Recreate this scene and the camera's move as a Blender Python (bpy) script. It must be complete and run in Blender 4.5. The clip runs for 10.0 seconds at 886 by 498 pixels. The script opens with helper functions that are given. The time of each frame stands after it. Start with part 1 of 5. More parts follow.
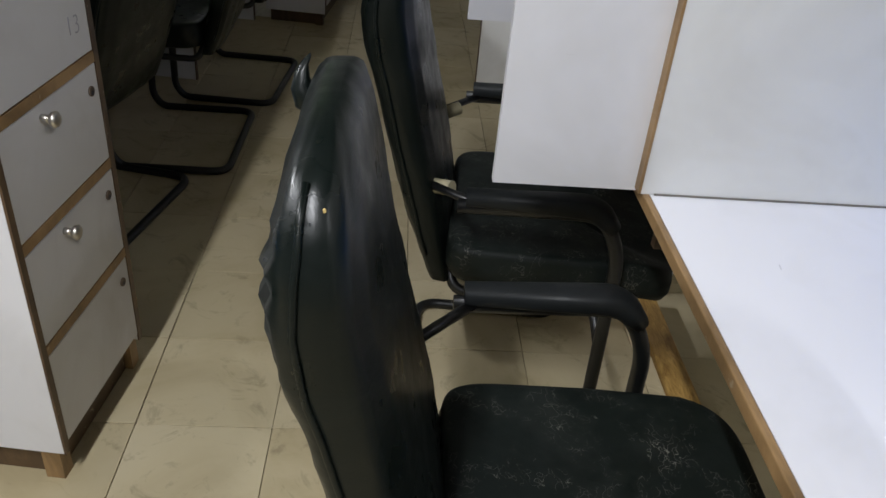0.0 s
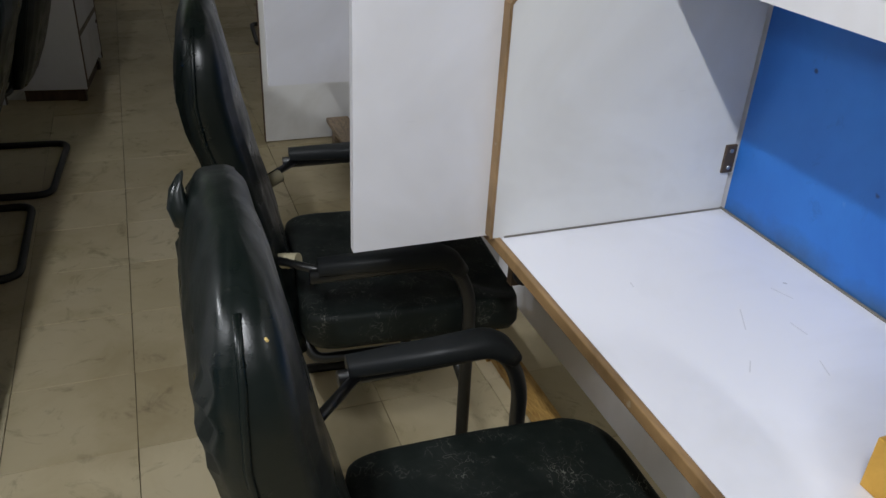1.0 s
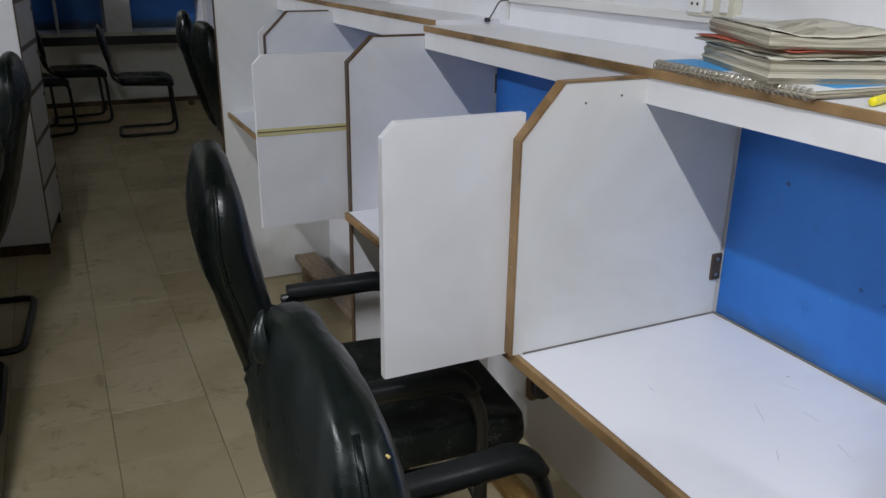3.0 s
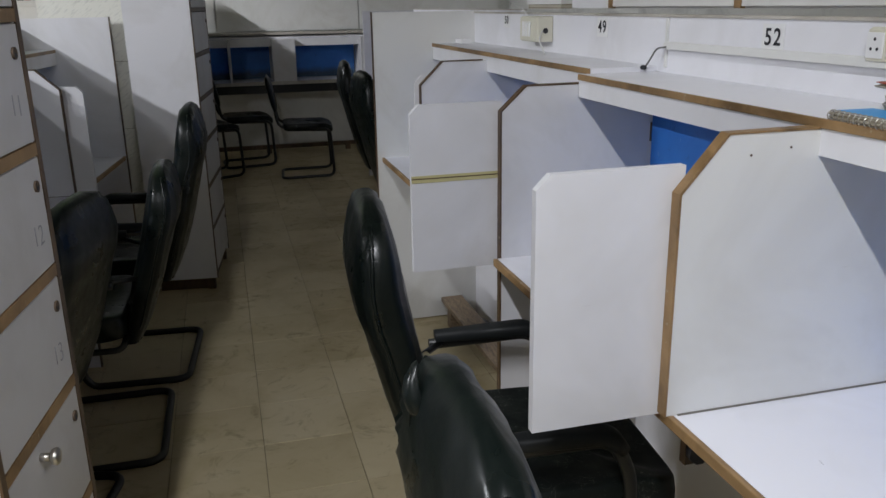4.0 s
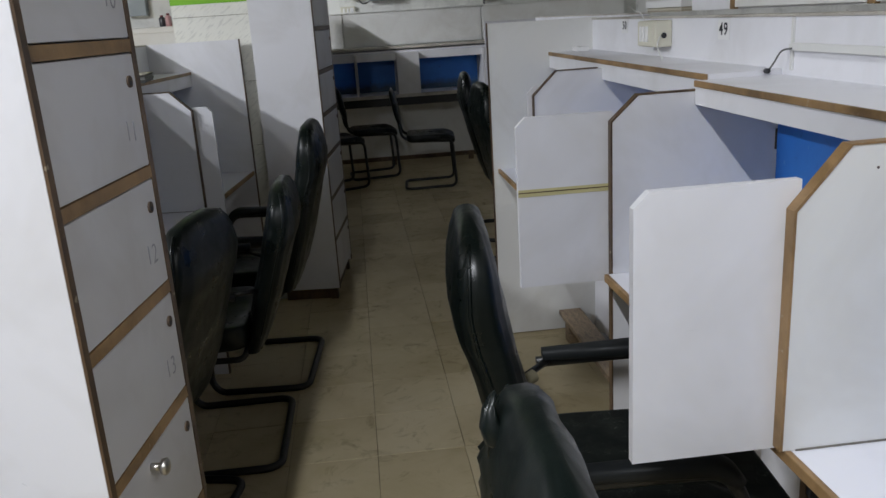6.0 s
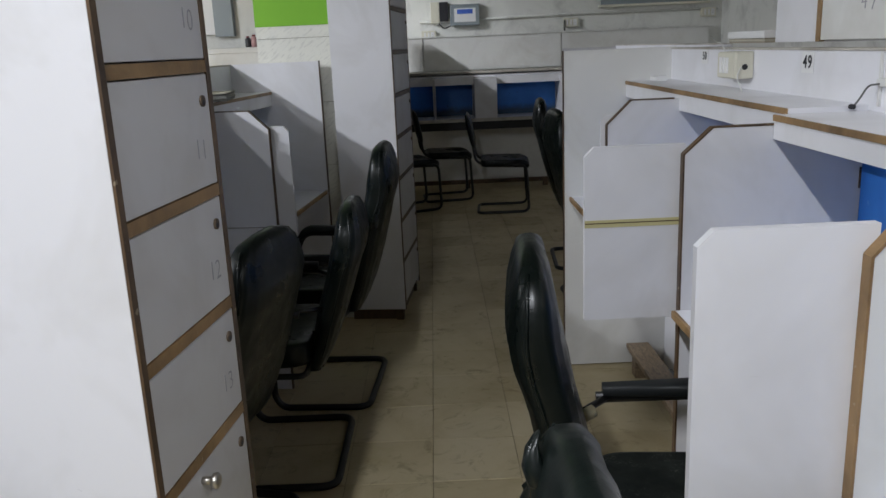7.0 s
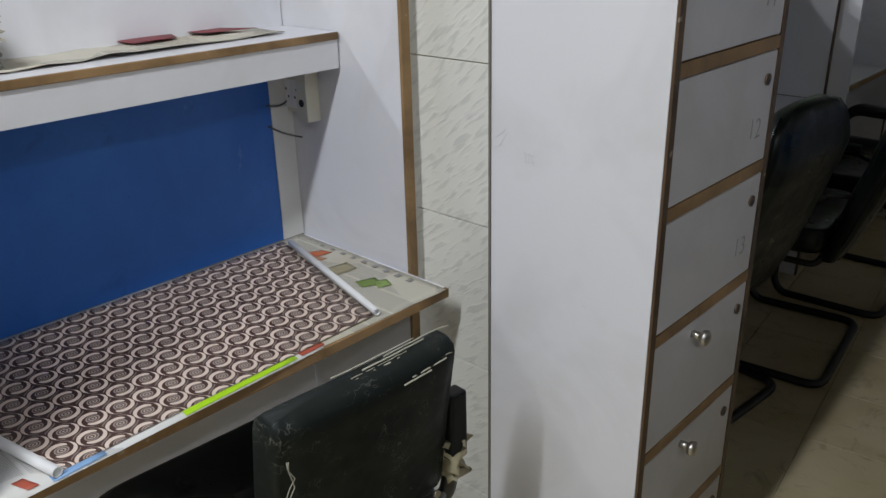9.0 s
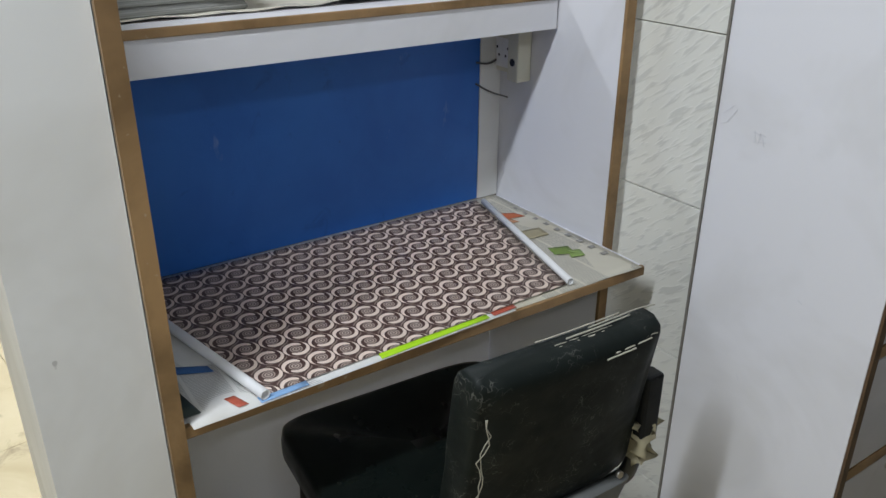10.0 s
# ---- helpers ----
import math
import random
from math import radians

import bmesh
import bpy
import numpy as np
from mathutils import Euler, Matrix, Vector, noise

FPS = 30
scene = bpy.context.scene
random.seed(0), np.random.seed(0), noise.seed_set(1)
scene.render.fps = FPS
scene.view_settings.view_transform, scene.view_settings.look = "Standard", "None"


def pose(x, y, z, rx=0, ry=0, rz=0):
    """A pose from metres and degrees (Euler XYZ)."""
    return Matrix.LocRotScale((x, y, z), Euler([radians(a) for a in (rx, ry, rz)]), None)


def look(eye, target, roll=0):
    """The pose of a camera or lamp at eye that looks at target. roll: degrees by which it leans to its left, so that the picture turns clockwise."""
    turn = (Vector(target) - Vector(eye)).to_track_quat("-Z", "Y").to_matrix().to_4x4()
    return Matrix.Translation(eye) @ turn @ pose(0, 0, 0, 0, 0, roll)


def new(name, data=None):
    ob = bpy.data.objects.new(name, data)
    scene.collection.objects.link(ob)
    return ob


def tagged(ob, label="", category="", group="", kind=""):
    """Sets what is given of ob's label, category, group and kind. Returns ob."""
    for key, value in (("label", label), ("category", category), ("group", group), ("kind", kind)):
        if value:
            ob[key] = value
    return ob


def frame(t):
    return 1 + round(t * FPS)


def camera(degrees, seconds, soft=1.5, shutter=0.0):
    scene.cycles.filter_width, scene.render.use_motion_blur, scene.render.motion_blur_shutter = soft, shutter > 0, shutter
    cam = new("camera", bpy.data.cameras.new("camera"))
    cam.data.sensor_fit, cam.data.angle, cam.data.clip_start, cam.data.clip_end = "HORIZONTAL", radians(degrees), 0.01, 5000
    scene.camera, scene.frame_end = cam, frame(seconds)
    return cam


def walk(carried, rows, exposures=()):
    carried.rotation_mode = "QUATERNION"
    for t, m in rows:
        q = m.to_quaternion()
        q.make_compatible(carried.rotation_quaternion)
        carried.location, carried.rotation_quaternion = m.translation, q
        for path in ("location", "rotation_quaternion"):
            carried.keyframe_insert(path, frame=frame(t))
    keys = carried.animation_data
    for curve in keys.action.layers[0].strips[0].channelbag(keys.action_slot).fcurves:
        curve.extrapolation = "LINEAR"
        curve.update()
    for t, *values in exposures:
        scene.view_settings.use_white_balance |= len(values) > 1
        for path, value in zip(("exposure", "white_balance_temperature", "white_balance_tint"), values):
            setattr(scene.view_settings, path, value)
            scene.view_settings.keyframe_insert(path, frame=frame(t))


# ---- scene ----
cam = camera(57.8, 10.0)
PATH = [
    (0, (0.189, 0.292, 1.331), (0.33, 1.972, 0.255), 5.4),
    (0.5, (0.121, 0.341, 1.352), (0.518, 2.003, 0.313), 5.0),
    (1, (0.081, 0.321, 1.379), (0.724, 1.945, 0.404), 3.2),
    (1.5, (0.003, 0.315, 1.382), (0.914, 1.844, 0.47), 2.9),
    (2, (-0.028, 0.308, 1.386), (0.993, 1.811, 0.549), 3.0),
    (2.5, (-0.049, 0.3, 1.395), (0.927, 1.874, 0.641), 2.1),
    (3, (-0.061, 0.302, 1.403), (0.754, 1.996, 0.72), 0.8),
    (4.3, (-0.069, 0.317, 1.419), (0.337, 2.189, 0.847), -1.4),
    (4.5, (-0.064, 0.318, 1.421), (0.287, 2.202, 0.849), -1.7),
    (5, (-0.048, 0.324, 1.42), (0.204, 2.225, 0.852), -2.7),
    (6.5, (0.006, 0.345, 1.423), (0.136, 2.271, 0.9), -3.3),
    (7, (0.014, 0.352, 1.424), (0.02, 2.292, 0.936), -2.5),
    (7.5, (0.012, 0.357, 1.417), (-0.212, 2.27, 0.876), -2.3),
    (8, (0.006, 0.363, 1.401), (-0.53, 2.181, 0.764), -1.7),
    (8.5, (-0.01, 0.363, 1.399), (-0.856, 2.025, 0.677), -1.2),
    (9, (-0.022, 0.362, 1.399), (-1.128, 1.841, 0.63), -1.3),
    (9.5, (-0.034, 0.358, 1.399), (-1.312, 1.665, 0.587), -1.1),
    (10, (-0.092, 0.322, 1.386), (-1.459, 1.518, 0.547), 0.3),
]
EXPOSURE = [(0, 0.44, 6500, 13), (0.5, 0.44, 6500, 13), (1, 0.27, 6420, 13), (2, 0.10, 6300, 12), (3, 0.16, 6380, 13), (4.5, 0.30, 6450, 14), (6.5, 0.32, 6350, 13), (7.5, 0.25, 6350, 13), (8, 0.06, 6450, 12), (8.5, -0.09, 6480, 12), (9, -0.12, 6380, 12), (9.5, -0.09, 6250, 11), (10, -0.04, 6200, 11)]
walk(cam, [(t, look(eye, target, roll)) for t, eye, target, roll in PATH], EXPOSURE)

# ---- light ----
world = bpy.data.worlds.new("room_world")
scene.world = world
world.use_nodes = True
world.node_tree.nodes["Background"].inputs[0].default_value = (0.75, 0.85, 1.0, 1)
world.node_tree.nodes["Background"].inputs[1].default_value = 0.01

LEFT = pose(-0.435, 1.432, 0, 0, 0, -6.5)      # row of the left side: local x across, y along the row


# ---- materials ----
def mat(name, color, rough=0.5, metal=0.0):
    m = bpy.data.materials.new(name)
    m.use_nodes = True
    b = m.node_tree.nodes["Principled BSDF"]
    b.inputs["Base Color"].default_value = (*color, 1)
    b.inputs["Roughness"].default_value = rough
    b.inputs["Metallic"].default_value = metal
    return m


def N(m, kind, **props):
    n = m.node_tree.nodes.new(kind)
    for k, v in props.items():
        if k in n.inputs:
            n.inputs[k].default_value = v
    return n


def J(m, a, b):
    m.node_tree.links.new(a, b)


def bsdf(m):
    return m.node_tree.nodes["Principled BSDF"]


def coords(m, scale=(1, 1, 1), rot=(0, 0, 0)):
    tc = N(m, "ShaderNodeTexCoord")
    mp = N(m, "ShaderNodeMapping")
    mp.inputs["Scale"].default_value = scale
    mp.inputs["Rotation"].default_value = [radians(a) for a in rot]
    J(m, tc.outputs["Object"], mp.inputs["Vector"])
    return mp.outputs["Vector"]


def noise_tex(m, vec, scale, detail=3.0, rough=0.55, dist=0.0):
    n = N(m, "ShaderNodeTexNoise", Scale=scale, Detail=detail, Roughness=rough, Distortion=dist)
    J(m, vec, n.inputs["Vector"])
    return n.outputs["Fac"]


def ramp(m, fac, stops):
    r = N(m, "ShaderNodeValToRGB")
    e = r.color_ramp.elements
    while len(e) < len(stops):
        e.new(0.5)
    for i, (p, c) in enumerate(stops):
        e[i].position = p
        e[i].color = (*c, 1) if len(c) == 3 else c
    J(m, fac, r.inputs["Fac"])
    return r.outputs["Color"]


def mixc(m, fac, a, b, mode="MIX"):
    x = m.node_tree.nodes.new("ShaderNodeMix")
    x.data_type, x.blend_type = "RGBA", mode
    for s, v in ((x.inputs[0], fac), (x.inputs[6], a), (x.inputs[7], b)):
        if isinstance(v, bpy.types.NodeSocket):
            J(m, v, s)
        elif isinstance(v, (int, float)):
            s.default_value = v
        else:
            s.default_value = (*v, 1)
    return x.outputs[2]


def bump(m, height, strength=0.2, dist=0.002):
    b = N(m, "ShaderNodeBump", Strength=strength, Distance=dist)
    J(m, height, b.inputs["Height"])
    J(m, b.outputs["Normal"], bsdf(m).inputs["Normal"])


def laminate(name, color, dirty, amount=0.35, rough=0.34):
    """Melamine-faced board: nearly plain, with grime, scuffs and pen specks."""
    m = mat(name, color, rough)
    v = coords(m)
    big = noise_tex(m, v, 3.1, 4.0, 0.6, 0.6)
    fine = noise_tex(m, v, 55.0, 3.0)
    c = mixc(m, ramp(m, big, [(0.46, (0, 0, 0)), (0.78, (amount,) * 3)]), color, dirty)
    vs = coords(m, (2.0, 2.0, 14.0), (18, 35, 12))
    scr = noise_tex(m, vs, 6.0, 5.0, 0.7, 1.2)
    c = mixc(m, ramp(m, scr, [(0.70, (0, 0, 0)), (0.80, (0.25,) * 3)]), c, tuple(x * 0.6 for x in dirty))
    spk = noise_tex(m, v, 31.0, 1.0)
    c = mixc(m, ramp(m, spk, [(0.83, (0, 0, 0)), (0.84, (0.4,) * 3)]), c, (0.12, 0.11, 0.10))
    J(m, c, bsdf(m).inputs["Base Color"])
    J(m, ramp(m, big, [(0.3, (rough,) * 3), (0.8, (rough + 0.2,) * 3)]), bsdf(m).inputs["Roughness"])
    bump(m, fine, 0.06, 0.001)
    return m


def wood(name, dark, light, scale=(1, 1, 1), rough=0.5):
    m = mat(name, light, rough)
    v = coords(m, scale)
    g = noise_tex(m, v, 18.0, 6.0, 0.65, 1.5)
    p = noise_tex(m, coords(m), 4.0, 3.0)
    c = ramp(m, g, [(0.3, dark), (0.62, light), (0.8, tuple(min(1, x * 1.25) for x in light))])
    c = mixc(m, ramp(m, p, [(0.5, (0, 0, 0)), (0.75, (0.6,) * 3)]), c, dark)
    J(m, c, bsdf(m).inputs["Base Color"])
    bump(m, g, 0.15, 0.001)
    return m


def banding(name, dark, light):
    """Wooden edge strip: low-contrast figure, grime and pale chipped spots."""
    m = mat(name, light, 0.5)
    v = coords(m)
    g = noise_tex(m, coords(m, (1.4, 0.4, 0.4)), 14.0, 5.0, 0.6, 0.5)
    c = ramp(m, g, [(0.32, dark), (0.6, light)])
    c = mixc(m, ramp(m, noise_tex(m, v, 5.0, 4.0, 0.65), [(0.5, (0, 0, 0)), (0.72, (0.55,) * 3)]), c, tuple(x * 0.6 for x in dark))
    c = mixc(m, ramp(m, noise_tex(m, v, 47.0, 3.0), [(0.68, (0, 0, 0)), (0.73, (0.6,) * 3)]), c, (0.42, 0.36, 0.26))
    J(m, c, bsdf(m).inputs["Base Color"])
    bump(m, noise_tex(m, v, 90.0, 3.0), 0.3, 0.001)
    return m


def leather(name, color, rough, dust=0.0):
    """Black leatherette with fine grain, soft wrinkles, and dust or cracks in the cover."""
    m = mat(name, color, rough)
    v = coords(m)
    grain = N(m, "ShaderNodeTexVoronoi", Scale=420.0)
    J(m, v, grain.inputs["Vector"])
    wr = noise_tex(m, coords(m, (1, 1, 2.2)), 9.0, 3.0, 0.5, 1.0)
    h = N(m, "ShaderNodeMath")
    h.operation = "MULTIPLY_ADD"
    J(m, grain.outputs["Distance"], h.inputs[0])
    h.inputs[1].default_value = 0.05
    J(m, wr, h.inputs[2])
    bump(m, h.outputs[0], 0.30, 0.004)
    c = mixc(m, ramp(m, wr, [(0.45, (0, 0, 0)), (0.8, (0.5,) * 3)]), color, tuple(x * 1.6 + 0.001 for x in color))
    bsdf(m).inputs["Specular IOR Level"].default_value = 0.22 if dust else 0.25
    if dust:
        cr = N(m, "ShaderNodeTexVoronoi", Scale=34.0)
        cr.feature = "DISTANCE_TO_EDGE"
        w = noise_tex(m, v, 14.0, 5.0, 0.7)
        wv = N(m, "ShaderNodeMixRGB")
        wv.inputs[0].default_value = 0.12
        J(m, coords(m, (1.25, 0.5, 1)), wv.inputs[1])
        wn = N(m, "ShaderNodeTexNoise", Scale=30.0)
        J(m, v, wn.inputs["Vector"])
        J(m, wn.outputs["Color"], wv.inputs[2])
        J(m, wv.outputs[0], cr.inputs["Vector"])
        line = ramp(m, cr.outputs["Distance"], [(0.0, (0.8,) * 3), (0.026, (0, 0, 0))])
        patch = ramp(m, w, [(0.50, (0, 0, 0)), (0.66, (dust,) * 3)])
        f = mixc(m, 1.0, line, patch, "MULTIPLY")
        c = mixc(m, f, c, (0.22, 0.22, 0.19))
        haze = ramp(m, noise_tex(m, v, 7.0, 4.0, 0.6), [(0.5, (0, 0, 0)), (0.8, (0.07 * dust,) * 3)])
        c = mixc(m, haze, c, (0.20, 0.21, 0.19))
    J(m, c, bsdf(m).inputs["Base Color"])
    J(m, ramp(m, noise_tex(m, v, 16.0, 4.0), [(0.3, (rough - 0.1,) * 3), (0.75, (rough + 0.18,) * 3)]), bsdf(m).inputs["Roughness"])
    return m


M_WHITE = laminate("white_laminate", (0.735, 0.735, 0.765), (0.47, 0.455, 0.42), 0.42)
M_TOP = laminate("white_worktop_laminate", (0.80, 0.80, 0.84), (0.42, 0.40, 0.35), 0.28, 0.28)
M_CREAM = laminate("aged_white_laminate", (0.72, 0.72, 0.70), (0.40, 0.37, 0.30), 0.40, 0.4)
M_GREY = laminate("grey_white_locker_laminate", (0.58, 0.575, 0.59), (0.36, 0.33, 0.30), 0.45, 0.4)
M_TRIM = banding("brown_edge_banding", (0.13, 0.075, 0.028), (0.33, 0.203, 0.090))
M_TRIM_DARK = banding("dark_edge_banding", (0.045, 0.027, 0.015), (0.12, 0.072, 0.036))
M_GRIME = mat("dark_joint_grime", (0.17, 0.155, 0.13), 0.8)
M_PLANK = wood("weathered_plank", (0.10, 0.07, 0.045), (0.30, 0.22, 0.14), (4, 0.8, 4))
M_YWOOD = wood("raw_yellow_wood", (0.25, 0.13, 0.03), (0.55, 0.34, 0.10), (4, 0.8, 4))
M_LEATHER = leather("black_leatherette", (0.0036, 0.0060, 0.0052), 0.33)
M_SEAT = leather("cracked_black_leatherette", (0.0055, 0.0085, 0.0072), 0.55, 1.0)
M_TUBE = mat("black_painted_tube", (0.005, 0.0055, 0.0055), 0.38)
M_PLASTIC = leather("black_armrest_plastic", (0.0085, 0.010, 0.0105), 0.5)
M_FOAM = mat("torn_yellow_foam", (0.45, 0.33, 0.12), 0.9)
M_STEEL = mat("dull_steel", (0.55, 0.52, 0.47), 0.35, 1.0)
M_RUST = mat("rusty_hinge", (0.12, 0.085, 0.06), 0.6, 0.6)
M_PLATE = mat("old_ivory_plastic", (0.66, 0.64, 0.53), 0.45)
M_INK = mat("black_print", (0.015, 0.015, 0.02), 0.6)
M_PENCIL = mat("pen_line", (0.30, 0.30, 0.33), 0.7)
M_STICKER = mat("white_sticker", (0.80, 0.80, 0.80), 0.5)
M_CABLE = mat("grey_cable", (0.12, 0.12, 0.115), 0.6)
M_LAMP = mat("lamp_tube", (0.9, 0.9, 0.9), 0.5)
bsdf(M_LAMP).inputs["Emission Color"].default_value = (0.93, 0.97, 1.0, 1)
bsdf(M_LAMP).inputs["Emission Strength"].default_value = 6.0


def blue_paint(name, lo, hi, grime=0.85):
    m = mat(name, hi, 0.5)
    v = coords(m)
    big = noise_tex(m, v, 4.0, 4.0, 0.6, 0.4)
    c = ramp(m, big, [(0.35, lo), (0.7, hi)])
    st = noise_tex(m, v, 23.0, 2.0)
    c = mixc(m, ramp(m, st, [(0.735, (0, 0, 0)), (0.765, (0.85,) * 3)]), c, (0.012, 0.02, 0.05))
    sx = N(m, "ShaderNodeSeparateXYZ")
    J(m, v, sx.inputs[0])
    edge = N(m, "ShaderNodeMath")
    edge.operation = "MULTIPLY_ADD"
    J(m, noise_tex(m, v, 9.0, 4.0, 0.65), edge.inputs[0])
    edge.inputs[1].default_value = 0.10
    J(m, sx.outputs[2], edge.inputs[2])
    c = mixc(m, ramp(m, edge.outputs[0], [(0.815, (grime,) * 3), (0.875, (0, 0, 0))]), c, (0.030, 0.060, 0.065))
    c = mixc(m, ramp(m, noise_tex(m, v, 17.0, 5.0, 0.7, 0.8), [(0.62, (0, 0, 0)), (0.74, (0.35,) * 3)]), c, tuple(x * 0.45 for x in lo))
    c = mixc(m, ramp(m, noise_tex(m, coords(m, (1, 3.0, 1.2), (30, 0, 0)), 8.0, 3.0), [(0.70, (0, 0, 0)), (0.76, (0.22,) * 3)]), c, (0.45, 0.52, 0.60))
    J(m, c, bsdf(m).inputs["Base Color"])
    bump(m, noise_tex(m, v, 160.0, 2.0), 0.2, 0.001)
    return m


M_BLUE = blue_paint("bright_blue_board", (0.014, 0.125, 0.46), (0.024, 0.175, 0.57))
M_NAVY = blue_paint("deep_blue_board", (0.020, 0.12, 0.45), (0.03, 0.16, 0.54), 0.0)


def tile_mat():
    m = mat("cream_floor_tile", (0.42, 0.37, 0.27), 0.3)
    g = N(m, "ShaderNodeNewGeometry")
    mp = N(m, "ShaderNodeMapping")
    J(m, g.outputs["Position"], mp.inputs["Vector"])
    v = mp.outputs["Vector"]
    big = noise_tex(m, v, 2.6, 5.0, 0.6, 0.8)
    c = ramp(m, big, [(0.3, (0.42, 0.34, 0.19)), (0.55, (0.555, 0.47, 0.295)), (0.8, (0.61, 0.53, 0.36))])
    oi = N(m, "ShaderNodeObjectInfo")
    c = mixc(m, 0.28, c, ramp(m, oi.outputs["Random"], [(0, (0.28, 0.225, 0.125)), (1, (0.62, 0.55, 0.39))]))
    dirt = noise_tex(m, v, 7.5, 6.0, 0.7, 1.4)
    c = mixc(m, ramp(m, dirt, [(0.56, (0, 0, 0)), (0.78, (0.7,) * 3)]), c, (0.13, 0.10, 0.06))
    sc = noise_tex(m, v, 26.0, 3.0, 0.6, 2.5)
    c = mixc(m, ramp(m, sc, [(0.70, (0, 0, 0)), (0.80, (0.35,) * 3)]), c, (0.14, 0.12, 0.09))
    J(m, c, bsdf(m).inputs["Base Color"])
    J(m, ramp(m, dirt, [(0.3, (0.42,) * 3), (0.75, (0.75,) * 3)]), bsdf(m).inputs["Roughness"])
    bsdf(m).inputs["Specular IOR Level"].default_value = 0.3
    bump(m, noise_tex(m, v, 40.0, 3.0), 0.05, 0.001)
    return m


M_LEDGE = laminate("grimy_edge_laminate", (0.50, 0.47, 0.42), (0.14, 0.11, 0.07), 0.8, 0.5)
M_TILE = tile_mat()
M_GROUT = mat("dark_grout", (0.20, 0.16, 0.10), 0.9)


def plaster(name, color, peel=0.3):
    m = mat(name, color, 0.75)
    v = coords(m)
    big = noise_tex(m, v, 2.2, 6.0, 0.65, 1.0)
    c = mixc(m, ramp(m, big, [(0.50, (0, 0, 0)), (0.75, (peel,) * 3)]), color, tuple(x * 0.45 for x in color))
    sp = noise_tex(m, v, 13.0, 5.0, 0.7)
    c = mixc(m, ramp(m, sp, [(0.66, (0, 0, 0)), (0.72, (peel,) * 3)]), c, (0.16, 0.15, 0.13))
    J(m, c, bsdf(m).inputs["Base Color"])
    bump(m, big, 0.3, 0.01)
    return m


M_PLASTER = plaster("stained_white_plaster", (0.74, 0.745, 0.71), 0.7)
# low albedo so the unseen ceiling bounces less light into the shadows
M_CEIL = plaster("dim_ceiling_paint", (0.20, 0.20, 0.19), 0.3)
# dark grey for walls out of view, to hold down bounced light
M_WALL_DIM = plaster("dim_grey_wall_paint", (0.17, 0.17, 0.16), 0.4)
M_GREEN = mat("lime_green_paint", (0.20, 0.50, 0.02), 0.6)


def wall_tile_mat():
    m = mat("embossed_white_wall_tile", (0.74, 0.745, 0.70), 0.28)
    v = coords(m, (1, 1, 1), (0, 38, 0))
    mp = N(m, "ShaderNodeMapping")
    mp.inputs["Scale"].default_value = (13.0, 1.0, 60.0)
    J(m, v, mp.inputs["Vector"])
    s = noise_tex(m, mp.outputs["Vector"], 1.6, 2.0, 0.5, 0.3)
    band = ramp(m, s, [(0.50, (0, 0, 0)), (0.62, (1, 1, 1))])
    c = mixc(m, 0.35, (0.79, 0.785, 0.72), ramp(m, s, [(0.52, (0.79, 0.785, 0.72)), (0.66, (0.44, 0.44, 0.41))]))
    J(m, c, bsdf(m).inputs["Base Color"])
    bump(m, band, 0.22, 0.003)
    return m


M_WTILE = wall_tile_mat()


# ---- mesh helpers ----
def box(x0, x1, y0, y1, z0, z1, bevel=0.0, bm=None):
    own = bm is None
    bm = bm or bmesh.new()
    x0, x1 = sorted((x0, x1))
    y0, y1 = sorted((y0, y1))
    z0, z1 = sorted((z0, z1))
    v = [bm.verts.new((x, y, z)) for x in (x0, x1) for y in (y0, y1) for z in (z0, z1)]
    for f in ((0, 1, 3, 2), (4, 6, 7, 5), (0, 4, 5, 1), (2, 3, 7, 6), (0, 2, 6, 4), (1, 5, 7, 3)):
        bm.faces.new([v[i] for i in f])
    if bevel and own:
        bmesh.ops.bevel(bm, geom=bm.edges[:], offset=bevel, segments=2, affect="EDGES", profile=0.5)
    return bm


def prism(poly, y0, y1, bevel=0.0, bm=None):
    """A board whose outline poly lies in the xz plane, from y0 to y1."""
    own = bm is None
    bm = bm or bmesh.new()
    a = [bm.verts.new((x, y0, z)) for x, z in poly]
    b = [bm.verts.new((x, y1, z)) for x, z in poly]
    n = len(poly)
    fs = [bm.faces.new(a), bm.faces.new(b[::-1])]
    for i in range(n):
        fs.append(bm.faces.new([a[i], b[i], b[(i + 1) % n], a[(i + 1) % n]]))
    bmesh.ops.recalc_face_normals(bm, faces=fs)
    if bevel and own:
        bmesh.ops.bevel(bm, geom=bm.edges[:], offset=bevel, segments=1, affect="EDGES")
    return bm


def tube(points, r, sides=10, closed=False, bm=None):
    """A round bar along the points."""
    bm = bm or bmesh.new()
    pts = [Vector(p) for p in points]
    rings, up = [], None
    n = len(pts)
    for i, p in enumerate(pts):
        a = pts[(i - 1) % n] if closed or i else p
        b = pts[(i + 1) % n] if closed or i < n - 1 else p
        t = (b - a).normalized()
        if up is None:
            up = t.orthogonal().normalized()
        up = (up - t * up.dot(t)).normalized()
        side = t.cross(up)
        rings.append([bm.verts.new(p + r * (math.cos(k) * up + math.sin(k) * side)) for k in [2 * math.pi * j / sides for j in range(sides)]])
    for i in range(n if closed else n - 1):
        p, q = rings[i], rings[(i + 1) % n]
        for j in range(sides):
            f = bm.faces.new([p[j], p[(j + 1) % sides], q[(j + 1) % sides], q[j]])
            f.smooth = True
    if not closed:
        bm.faces.new(rings[0][::-1])
        bm.faces.new(rings[-1])
    return bm


